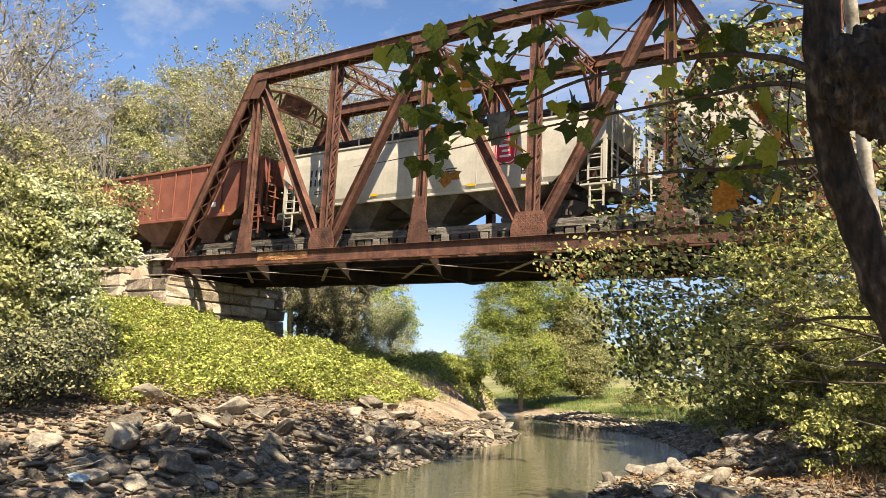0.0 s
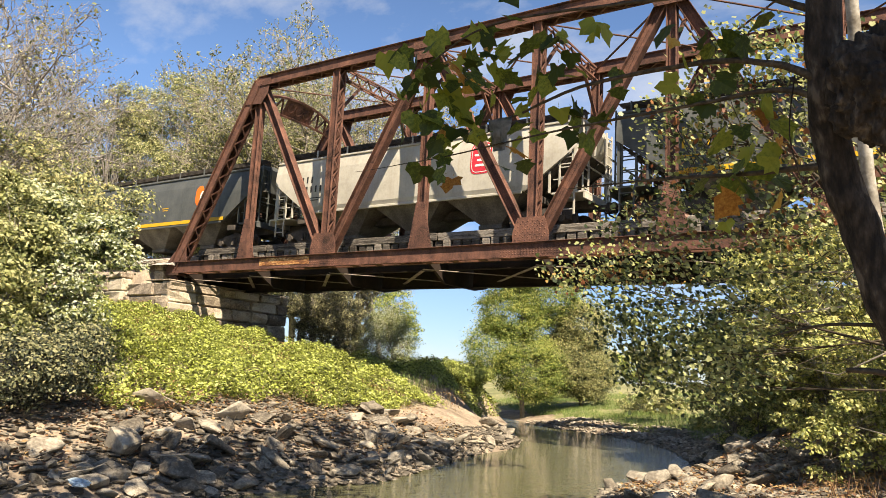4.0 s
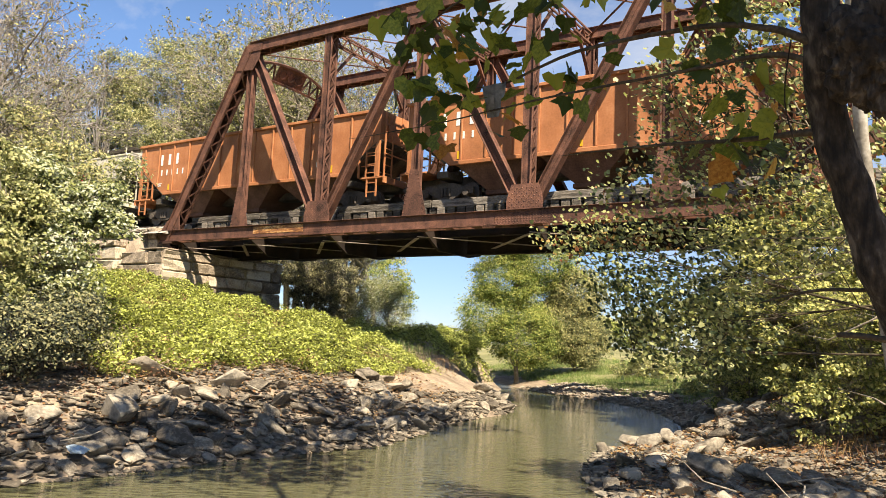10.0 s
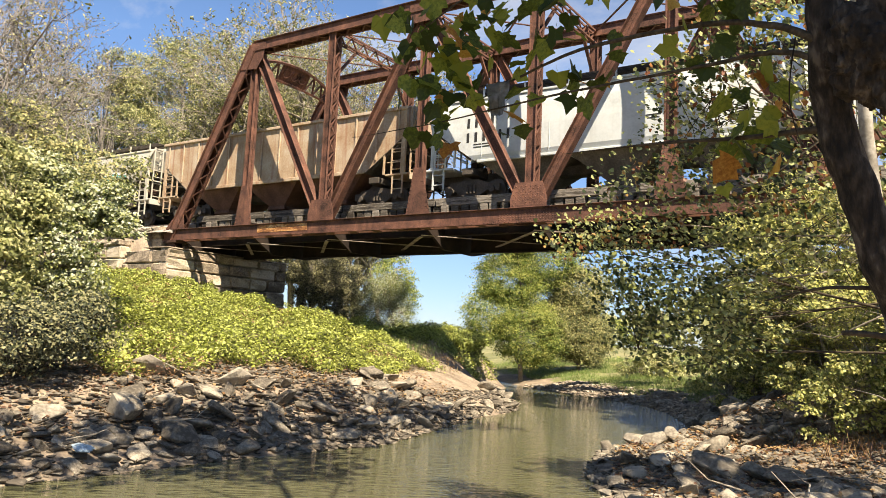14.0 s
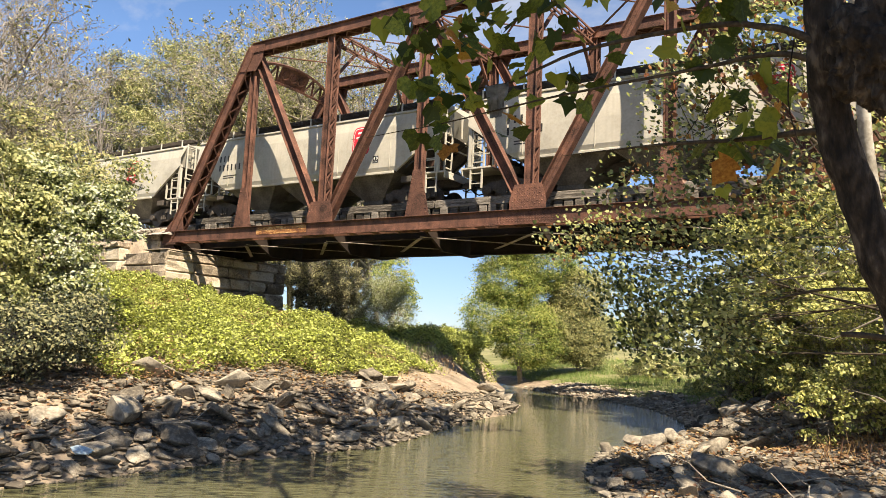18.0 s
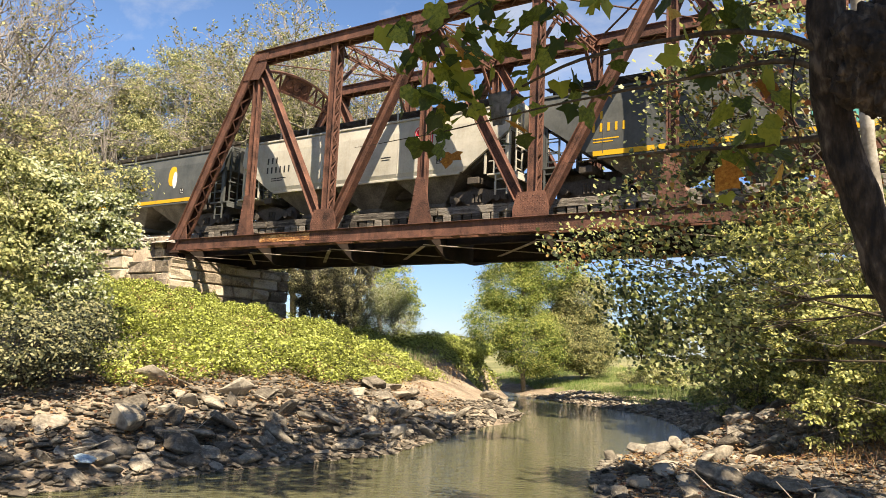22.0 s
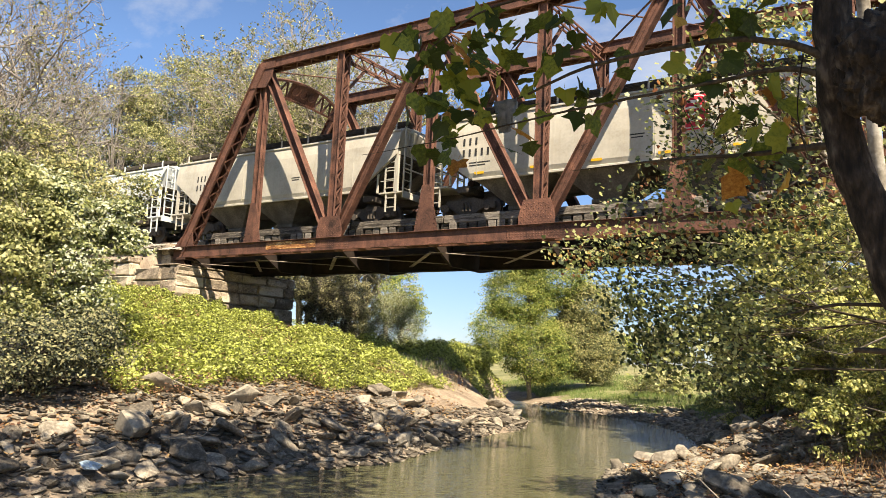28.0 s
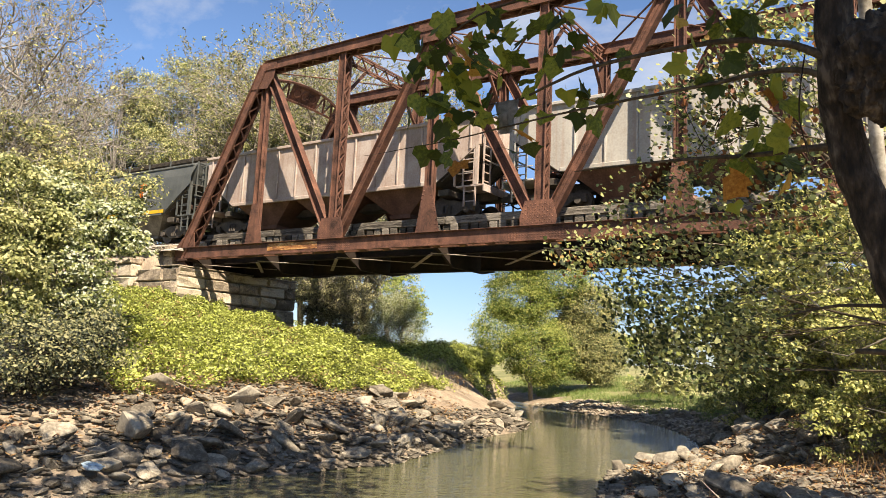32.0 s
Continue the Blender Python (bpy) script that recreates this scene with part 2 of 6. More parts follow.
def add_tube(bm, pts, radii, seg=8):
    """A tapered tube along points."""
    rings = []
    pts = [Vector(p) for p in pts]
    up = Vector((0.3, 0.2, 1)).normalized()
    for i, p in enumerate(pts):
        d = (pts[min(i + 1, len(pts) - 1)] - pts[max(i - 1, 0)]).normalized()
        u = d.cross(up)
        if u.length < 0.05:
            u = d.cross(Vector((1, 0, 0)))
        u.normalize()
        w = d.cross(u)
        rings.append([bm.verts.new(p + float(radii[i]) * (math.cos(2 * math.pi * k / seg) * u + math.sin(2 * math.pi * k / seg) * w)) for k in range(seg)])
    for a, b in zip(rings, rings[1:]):
        for k in range(seg):
            bm.faces.new((a[k], a[(k + 1) % seg], b[(k + 1) % seg], b[k]))
    bm.faces.new(rings[0][::-1])
    bm.faces.new(rings[-1])


def add_cyl(bm, a, b, r, seg=12):
    add_tube(bm, [a, b], [r, r], seg)


def loft(bm, rings, close=True):
    vs = [[bm.verts.new(p) for p in r] for r in rings]
    for a, b in zip(vs, vs[1:]):
        k = len(a)
        for i in range(k):
            bm.faces.new((a[i], a[(i + 1) % k], b[(i + 1) % k], b[i]))
    if close:
        bm.faces.new(vs[0][::-1])
        bm.faces.new(vs[-1])
    bmesh.ops.recalc_face_normals(bm, faces=bm.faces)


# ---- ground ----
LEFT_Y = [-60, -25, -17, -13, -9.3, -4, 0, 3, 6, 8.5, 11, 12, 13, 16, 20, 40, 90, 400]
LEFT_X = [16, 18.4, 19.2, 19.5, 20.0, 18.5, 18.0, 16.6, 14.6, 12.8, 11.6, 10.8, 9.8, 6.0, 1, -25, -80, -400]
RIGHT_Y = [-60, -30, -22, -18, -14, -11, -9.7, -6.5, -4.5, -2.6, 0.5, 2.7, 4.8, 6.3, 7.7, 8.8, 10, 11.2, 12.5, 14, 17, 30, 70, 400]
RIGHT_X = [29, 28.6, 28.0, 27.4, 26.5, 25.5, 24.7, 23.6, 24.3, 24.4, 23.6, 22.7, 21.6, 20.6, 19.4, 17.9, 15.9, 13.9, 12.2, 10.6, 7.6, -7, -56, -390]


def step01(v):
    v = np.clip(v, 0, 1)
    return v * v * (3 - 2 * v)


def wave(x, y, k, seed=0.0):
    return (np.sin(x * k + 1.3 * np.sin(y * k * 0.7 + seed)) * np.cos(y * k * 1.1 + seed * 2 + np.sin(x * k * 0.6)))


def ground_height(x, y):
    """Height of the land: creek bed, left bank, right bank, railway embankment."""
    x, y = np.asarray(x, float), np.asarray(y, float)
    xl, xr = np.interp(y, LEFT_Y, LEFT_X), np.interp(y, RIGHT_Y, RIGHT_X)
    dl, dr = xl - x, x - xr
    near = np.interp(dl, [0, 0.5, 2.3, 4.8, 6.4, 9.4, 15.5, 20, 30, 80], [0, 0.25, 1.0, 1.6, 2.1, 2.45, 3.6, 4.2, 5.0, 4.5])
    shelf = np.interp(y, [4, 8.5, 11], [1.5, 2.2, 0.35])
    far = np.where(dl < shelf, 0.32 * dl / shelf, np.interp(dl - shelf, [0, 0.4, 1.0, 1.7, 2.4, 5, 30, 100], [0.32, 0.85, 1.4, 1.9, 2.2, 2.3, 2.2, 1.9]))
    w = step01((y - 1.5) / 4.0)
    left = near * (1 - w) + far * w
    right = np.interp(dr, [0, 0.6, 3, 6, 10, 20, 60], [0, 0.14, 0.45, 0.78, 1.2, 1.8, 1.8])
    ridge = np.interp(dr, [0, 0.4, 1.3, 2.4, 4, 10, 20, 60], [0, 0.2, 0.8, 1.1, 1.25, 1.4, 1.8, 1.8])
    w2 = step01((y + 7) / 4.0) * step01((7.0 - y) / 4.0)
    right = right * (1 - w2) + ridge * w2
    bed = -0.5 * step01(np.minimum(-dl, -dr) / 1.2)
    z = np.where(dl > 0, left, np.where(dr > 0, right, bed))
    bank = np.abs(y - 2.575) - 2.7
    emb = 6.75 - np.maximum(bank, 0) / 1.6
    along = np.where(x < 18, x + 1.35, 38.2 - x)
    emb = emb - np.maximum(along, 0) * 30
    emb = emb - np.maximum(-0.5 - y, 0) * 40 * step01((x + 7.2) / 1.0)
    emb = emb - np.maximum(y - 5.6, 0) * 40 * step01((x + 3.2) / 1.0)
    z = np.maximum(z, np.where(np.abs(y) < 60, emb, -9))
    rough = 0.05 * wave(x, y, 2.1) + 0.09 * wave(x, y, 0.8, 1.0)
    return z + rough * step01((np.maximum(dl, dr) - 0.2) / 1.5) * (emb < z + 0.5)


def axis_lines(a, b, fine, far):
    out = list(np.arange(a, b, fine))
    s, p, q = fine, a, b
    lo, hi = [], []
    while q < far:
        s *= 1.22
        p, q = p - s, q + s
        lo.append(p), hi.append(q)
    return np.array(lo[::-1] + out + hi)


gx, gy = axis_lines(-12, 42, 0.3, 2600), axis_lines(-26, 24, 0.3, 2600)
GX, GY = np.meshgrid(gx, gy)
GZ = ground_height(GX, GY)
nx, ny = len(gx), len(gy)
idx = np.arange(nx * ny).reshape(ny, nx)
gf = np.stack([idx[:-1, :-1], idx[:-1, 1:], idx[1:, 1:], idx[1:, :-1]], -1).reshape(-1, 4)
ground = mesh_object("ground", np.stack([GX, GY, GZ], -1).reshape(-1, 3).tolist(), gf.tolist(), SOIL, smooth=True)
MEADOW = material("meadow", [(0.10, 0.11, 0.045), (0.17, 0.175, 0.075), (0.29, 0.26, 0.14)], 0.5, 0.95, 0, 0.9, 9, 0.8)
ground.data.materials.append(MEADOW)
fx, fy = (GX[:-1, :-1] + GX[1:, 1:]) / 2, (GY[:-1, :-1] + GY[1:, 1:]) / 2
fl, fr_ = np.interp(fy, LEFT_Y, LEFT_X) - fx, fx - np.interp(fy, RIGHT_Y, RIGHT_X)
meadow = ((fr_ > 2.6 + 0.7 * wave(fx, fy, 1.3)) & (fy > 6)) | ((fl > 1.5) & (fy > 8)) | (fl > 26) | (fr_ > 16)
ground.data.polygons.foreach_set("material_index", meadow.astype(np.int32).ravel())
tagged(ground, "sandy creek banks with brown soil", "ground", kind="structure")

# water
wm_ = bpy.data.materials.new("creek_water")
wm_.use_nodes = True
n_, l_ = wm_.node_tree.nodes, wm_.node_tree.links
pb = n_["Principled BSDF"]
pb.inputs["Base Color"].default_value = (0.085, 0.085, 0.046, 1)
pb.inputs["Roughness"].default_value, pb.inputs["IOR"].default_value = 0.04, 1.33
tcw = n_.new("ShaderNodeTexCoord")
mpw = n_.new("ShaderNodeMapping")
mpw.vector_type = "TEXTURE"
mpw.inputs["Rotation"].default_value = (0, 0, radians(33))
mpw.inputs["Scale"].default_value = (1.3, 0.28, 1.0)
nw = n_.new("ShaderNodeTexNoise")
nw.inputs["Scale"].default_value, nw.inputs["Detail"].default_value = 2.6, 3
bw = n_.new("ShaderNodeBump")
bw.inputs["Strength"].default_value, bw.inputs["Distance"].default_value = 0.6, 0.12
l_.new(tcw.outputs["Object"], mpw.inputs["Vector"])
l_.new(mpw.outputs[0], nw.inputs["Vector"])
l_.new(nw.outputs["Fac"], bw.inputs["Height"])
l_.new(bw.outputs["Normal"], pb.inputs["Normal"])
wy = np.concatenate([np.arange(-60, 60, 1.0), np.arange(60, 400, 20.0)])
wv, wf = [], []
for i, yy in enumerate(wy):
    wv += [(float(np.interp(yy, LEFT_Y, LEFT_X)) - 0.6, float(yy), 0.0), (float(np.interp(yy, RIGHT_Y, RIGHT_X)) + 0.6, float(yy), 0.0)]
    if i:
        wf.append((2 * i - 2, 2 * i - 1, 2 * i + 1, 2 * i))
water = mesh_object("water", wv, wf, wm_)
tagged(water, "murky green-brown creek water with small ripples", "water", kind="structure")


def mesh_of(bm, name, mat, smooth=False):
    me = bpy.data.meshes.new(name)
    bm.to_mesh(me)
    bm.free()
    me.materials.append(mat)
    if smooth:
        me.polygons.foreach_set("use_smooth", [True] * len(me.polygons))
    return me


# ---- bridge ----
P, ZB, H, W = 4.6, 6.4, 8.22, 5.15
ZT = ZB + H
TRACK_Y, RAIL_Z = W / 2, 7.36
bridge = empty("truss_bridge", "rusty riveted steel through-truss railway bridge over the creek", "bridge")


def rivet_field(bm, pts, normal_y):
    """Small rivet heads standing on a plate that faces along y."""
    for x, y, z in pts:
        s = 0.026
        vs = [bm.verts.new((x + s * math.cos(a), y, z + s * math.sin(a))) for a in (0, 1.57, 3.14, 4.71)]
        top = bm.verts.new((x, y + normal_y * 0.024, z))
        for i in range(4):
            bm.faces.new((vs[i], vs[(i + 1) % 4], top))


def sub_box(name, parent, lo, hi, m, bevel=0.004):
    bm = bmesh.new()
    add_box(bm, lo, hi, bevel, m)
    return part(name, bm, RUST, parent)


def laced_member(name, a, b, wide, deep, lace_side=-1, cover=True, pitch=0.42):
    """Two side plates with a cover plate and zigzag lacing on the open face; the plates face along y."""
    r, n, o = bar_frame(a, b)
    m = Matrix.Translation(o) @ r
    ob = None
    for s in (-1, 1):
        y0 = s * wide / 2
        web = sub_box(name if ob is None else "web_plate", ob or bridge, (0, min(y0, y0 - s * 0.02), -deep / 2), (n, max(y0, y0 - s * 0.02), deep / 2), m)
        ob = ob or web
        for z in (-1, 1):
            zc = z * (deep / 2 - 0.012)
            sub_box("angle_flange", ob, (0, min(y0 + s * 0.003, y0 + s * 0.075), zc - 0.012), (n, max(y0 + s * 0.003, y0 + s * 0.075), zc + 0.012), m, 0.003)
    if cover:
        zc = -lace_side * (deep / 2 + 0.012)
        sub_box("cover_plate", ob, (0, -wide / 2 - 0.09, zc - 0.01), (n, wide / 2 + 0.09, zc + 0.01), m)
    k = max(2, round(n / pitch))
    bars_ = {}
    for z in ((lace_side,) if cover else (-1, 1)):
        zc = z * (deep / 2 + 0.008)
        for i in range(k):
            s = 1 if i % 2 else -1
            if s not in bars_:
                bm = bmesh.new()
                add_bar(bm, (0, -s * wide * 0.48, 0), (n / k, s * wide * 0.48, 0), 0.06, 0.012)
                bars_[s] = mesh_of(bm, "lacing_bar", RUST)
            share("lacing_bar", bars_[s], ob, m @ pose(n * i / k, 0, zc))
    return ob


def i_member(name, a, b, wide, deep, side=Vector((0, 1, 0)), mat=None, flange=0.2):
    """Rolled section: a web with angle flanges on both edges."""
    r, n, o = bar_frame(a, b, side)
    m = Matrix.Translation(o) @ r
    bm = bmesh.new()
    add_box(bm, (0, -0.012, -deep / 2), (n, 0.012, deep / 2), 0, m)
    for z in (-1, 1):
        zc = z * (deep / 2 - 0.012)
        add_box(bm, (0, -wide / 2, zc - 0.012), (n, wide / 2, zc + 0.012), 0.004, m)
        add_box(bm, (0, -0.034, zc - z * 0.1 - 0.05), (n, 0.034, zc - z * 0.1 + 0.05), 0.004, m)
    return part(name, bm, mat or RUST, bridge)


def plate(name, outline, y, thick, rivets, mat=None, face=-1):
    """A gusset plate in a plane of constant y, outline in x, z; rivets on its outer face."""
    bm = bmesh.new()
    fr = [bm.verts.new((x, y - thick / 2, z)) for x, z in outline]
    bk = [bm.verts.new((x, y + thick / 2, z)) for x, z in outline]
    bm.faces.new(fr)
    bm.faces.new(bk[::-1])
    for i in range(len(fr)):
        j = (i + 1) % len(fr)
        bm.faces.new((fr[j], fr[i], bk[i], bk[j]))
    bmesh.ops.recalc_face_normals(bm, faces=bm.faces)
    ob = part(name, bm, mat or RUST, bridge)
    if rivets:
        bm = bmesh.new()
        rivet_field(bm, [(x, y + face * (thick / 2 + 0.001), z) for x, z in rivets], face)
        tagged(part("rivets", bm, RUST, ob), kind="stuff")
    return ob


def grid_rivets(outline, step):
    """Rivet positions in rows inside a convex outline."""
    xs, zs = [p[0] for p in outline], [p[1] for p in outline]
    out = []
    for i in range(int((max(xs) - min(xs)) / step)):
        for j in range(int((max(zs) - min(zs)) / step)):
            x, z = min(xs) + step * (i + 0.5), min(zs) + step * (j + 0.5)
            ok = True
            for k in range(len(outline)):
                (x0, z0), (x1, z1) = outline[k], outline[(k + 1) % len(outline)]
                d = ((x1 - x0) * (z - z0) - (z1 - z0) * (x - x0)) / math.hypot(x1 - x0, z1 - z0)
                if d < 0.05:
                    ok = False
            if ok and (i + j) % 2 == 0:
                out.append((x, z))
    return out


def rows_along(a, b, half, step=0.16):
    """Two rows of rivets along a member from a to b."""
    (x0, z0), (x1, z1) = a, b
    n = math.hypot(x1 - x0, z1 - z0)
    ux, uz = (x1 - x0) / n, (z1 - z0) / n
    return [(x0 + ux * d - uz * s, z0 + uz * d + ux * s) for d in np.arange(0.1, n - 0.05, step) for s in (-half, half)]


for y in (0.0, W):
    out = -1 if y == 0 else 1
    L = [(P * i, y, ZB) for i in range(9)]
    U = [(P * i, y, ZT) for i in range(9)]
    # bottom chord: two channels with a lip above and below
    bm = bmesh.new()
    for s in (-1, 1):
        add_box(bm, (-0.55, y + s * 0.19 - 0.012, ZB - 0.26), (8 * P + 0.55, y + s * 0.19 + 0.012, ZB + 0.26), 0.004)
        for z in (-0.26, 0.24):
            add_box(bm, (-0.55, min(y + s * 0.204, y + s * 0.30), ZB + z), (8 * P + 0.55, max(y + s * 0.204, y + s * 0.30), ZB + z + 0.02), 0.004)
    for i in range(32):
        add_box(bm, (i * 1.15 + 0.2, y - 0.176, ZB - 0.25), (i * 1.15 + 0.55, y + 0.176, ZB - 0.235))
    ch = part("bottom_chord", bm, RUST, bridge)
    bm = bmesh.new()
    rv = [(x, y + out * 0.203, z) for x in np.arange(-0.4, 8 * P + 0.4, 0.16) for z in (ZB - 0.2, ZB + 0.2)]
    for c in (2, 4, 6):
        rv += [(x, y + out * 0.203, ZB + dz) for x in np.arange(c * P - 1.1, c * P + 1.1, 0.11) for dz in (-0.12, -0.04, 0.04, 0.12)]
    rivet_field(bm, rv, out)
    tagged(part("rivets", bm, RUST, ch), kind="stuff")
    laced_member("top_chord", U[1], U[7], 0.42, 0.44)
    laced_member("end_post", L[0], U[1], 0.42, 0.44, -1)
    laced_member("end_post", U[7], L[8], 0.42, 0.44, -1)
    for i in range(1, 8):
        top = Vector(U[i]) - Vector((0, 0, 0.2))
        bot = Vector(L[i]) + Vector((0, 0, 0.26))
        if i % 2:
            v = i_member("post", bot, top, 0.3, 0.32, Vector((0, 1, 0)))
            flare = [(P * i - 0.46, ZB + 0.24), (P * i + 0.62, ZB + 0.24), (P * i + 0.18, ZB + 2.0), (P * i - 0.18, ZB + 2.0)]
            plate("base_gusset", flare, y + out * 0.16, 0.02, rows_along((P * i - 0.40, ZB + 0.3), (P * i - 0.13, ZB + 1.9), 0.03) + rows_along((P * i + 0.52, ZB + 0.3), (P * i + 0.13, ZB + 1.9), 0.03), face=out)
        else:
            laced_member("laced_post", bot, top, 0.3, 0.34, 1, cover=False, pitch=0.36)
    for a, b in ((U[1], L[2]), (L[2], U[3]), (U[3], L[4]), (L[4], U[5]), (U[5], L[6]), (L[6], U[7])):
        a, b = Vector(a), Vector(b)
        d = (b - a).normalized() * 0.35
        i_member("diagonal", a + d, b - d, 0.34, 0.36)
    for i in (2, 4, 6):
        c = P * i
        o = [(c - 0.66, ZB + 0.2), (c + 0.66, ZB + 0.2), (c + 0.68, ZB + 0.55), (c + 0.5, ZB + 1.1), (c - 0.5, ZB + 1.1), (c - 0.68, ZB + 0.55)]
        plate("gusset_plate", o, y + out * 0.235, 0.022, grid_rivets(o, 0.09), face=out)
    for i in (1, 7):
        c = P * i
        k = 1 if i == 1 else -1
        o = [(c - k * 0.75, ZT - 0.95), (c + k * 0.28, ZT - 1.05), (c + k * 0.62, ZT - 0.6), (c + k * 0.75, ZT + 0.1), (c - k * 0.12, ZT + 0.2)]
        o = o if k == 1 else o[::-1]
        plate("hip_gusset", o, y + out * 0.235, 0.022, grid_rivets(o, 0.11), face=out)
    for i in (3, 5):
        c = P * i
        o = [(c - 0.7, ZT - 0.2), (c - 0.5, ZT - 0.65), (c + 0.5, ZT - 0.65), (c + 0.7, ZT - 0.2), (c + 0.7, ZT + 0.1), (c - 0.7, ZT + 0.1)]
        plate("gusset_plate", o, y + out * 0.235, 0.022, grid_rivets(o, 0.11), face=out)
    for x in (0.0, 8 * P):
        k = 1 if x == 0 else -1
        o = [(x - k * 0.5, ZB + 0.2), (x + k * 0.9, ZB + 0.2), (x + k * 0.75, ZB + 1.0), (x - k * 0.05, ZB + 0.7)]
        o = o if k == 1 else o[::-1]
        plate("shoe_gusset", o, y + out * 0.235, 0.022, grid_rivets(o, 0.11), face=out)
        bm = bmesh.new()
        add_box(bm, (x - 0.45, y - 0.3, ZB - 0.36), (x + 0.45, y + 0.3, ZB - 0.265), 0.01)
        o2 = [(x - 0.22, ZB - 0.36), (x + 0.22, ZB - 0.36), (x + 0.42, ZB - 0.62), (x - 0.42, ZB - 0.62)]
        for yy in (-0.2, 0, 0.2):
            fr = [bm.verts.new((px, y + yy - 0.015, pz)) for px, pz in o2]
            bk = [bm.verts.new((px, y + yy + 0.015, pz)) for px, pz in o2]
            bm.faces.new(fr), bm.faces.new(bk[::-1])
            for i in range(4):
                bm.faces.new((fr[i], bk[i], bk[(i + 1) % 4], fr[(i + 1) % 4]))
        add_box(bm, (x - 0.55, y - 0.36, ZB - 0.68), (x + 0.55, y + 0.36, ZB - 0.62), 0.01)
        bmesh.ops.recalc_face_normals(bm, faces=bm.faces)
        part("bearing_shoe", bm, RUST_SHADED, bridge)

# scraped plate on the near chord between the first posts
bm = bmesh.new()
add_box(bm, (P * 1 + 1.05, -0.214, ZB - 0.1), (P * 2 - 0.7, -0.206, ZB + 0.2))
part("scraped_plate", bm, SCRAPED, bridge, "bright orange scraped patch")

# cross frames between the trusses
for i in range(2, 7):
    x = P * i
    bm = bmesh.new()
    for z in (-0.02, -0.5):
        for s in (-1, 1):
            add_bar(bm, (x + s * 0.09, 0.2, ZT + z), (x + s * 0.09, W - 0.2, ZT + z), 0.05, 0.07, side=Vector((1, 0, 0)))
    ob = part("sway_strut", bm, RUST, bridge)
    n = 12
    for j in range(n):
        y0, y1 = 0.2 + (W - 0.4) * j / n, 0.2 + (W - 0.4) * (j + 1) / n
        a, b = (ZT - 0.5, ZT - 0.02) if j % 2 else (ZT - 0.02, ZT - 0.5)
        bm = bmesh.new()
        add_bar(bm, (x, y0, a), (x, y1, b), 0.05, 0.05, side=Vector((1, 0, 0)))
        part("lacing_bar", bm, RUST, ob)
    for y0, y1 in ((0.15, 1.35), (W - 0.15, W - 1.35)):
        bm = bmesh.new()
        add_bar(bm, (x, y0, ZT - 1.9), (x, y1, ZT - 0.5), 0.12, 0.09, side=Vector((1, 0, 0)))
        part("knee_brace", bm, RUST, bridge)
for i in range(1, 7):
    for k in (0, 1):
        bm = bmesh.new()
        add_bar(bm, (P * i, 0.2 if k else W - 0.2, ZT - 0.06 - 0.05 * k), (P * (i + 1), W - 0.2 if k else 0.2, ZT - 0.06 - 0.05 * k), 0.075, 0.03)
        part("top_lateral", bm, RUST, bridge)
# portals: an arched plate with round holes between the end posts
for x_hip, k in ((P, -1), (7 * P, 1)):
    slope = Vector((k * P, 0, -H)).normalized()
    hip = Vector((x_hip, 0, ZT))

    def on_portal(y, d):
        return hip + Vector((0, y, 0)) + slope * d

    n = 16
    arc = []
    for j in range(n + 1):
        u = -1 + 2 * j / n
        arc.append((0.2 + (W - 0.4) * j / n, 0.05 + 0.45 * u * u, 0.95 + 0.1 * u * u))
    across = slope.cross(Vector((0, 1, 0)))

    def flange(pts, wide, deep, closed=False):
        """One swept bar through points of the portal plane."""
        bm = bmesh.new()
        rings = []
        for i, p in enumerate(pts):
            q0, q1 = pts[(i - 1) % len(pts) if closed else max(i - 1, 0)], pts[(i + 1) % len(pts) if closed else min(i + 1, len(pts) - 1)]
            out = (q1 - q0).normalized().cross(across)
            rings.append([p + across * sa * wide / 2 + out * so * deep / 2 for sa, so in ((-1, -1), (1, -1), (1, 1), (-1, 1))])
        loft(bm, rings + rings[:1] if closed else rings, not closed)
        if closed:
            bmesh.ops.remove_doubles(bm, verts=bm.verts[:], dist=0.0005)
        return bm

    ob = part("portal_arch", flange([on_portal(y0, d0) for y0, a0, d0 in arc], 0.2, 0.1), RUST, bridge)
    part("upper_flange", flange([on_portal(y0, a0) for y0, a0, d0 in arc], 0.2, 0.1), RUST, ob)
    for j in list(range(0, 5)) + list(range(11, n)):
        (y0, a0, d0), (y1, a1, d1) = arc[j], arc[j + 1]
        bm = bmesh.new()
        add_bar(bm, on_portal(y0, d0 if j % 2 else a0), on_portal(y1, a1 if j % 2 else d1), 0.09, 0.05, side=Vector((1, 0, 0)))
        part("lacing_bar", bm, RUST, ob)
    # crown of the arch: a web plate with three raised rings
    bm = bmesh.new()
    rim = [on_portal(y0, a0) for y0, a0, d0 in arc[5:12]] + [on_portal(y0, d0) for y0, a0, d0 in arc[5:12][::-1]]
    loft(bm, [[p + across * t_ for p in rim] for t_ in (-0.012, 0.012)])
    web = part("web_plate", bm, RUST, ob)
    for yc in (W / 2 - 0.52, W / 2, W / 2 + 0.52):
        ring_pts = [on_portal(yc + 0.2 * math.cos(2 * math.pi * i / 14), 0.5 + 0.2 * math.sin(2 * math.pi * i / 14)) for i in range(14)]
        part("ring", flange(ring_pts, 0.10, 0.05, True), RUST, web)
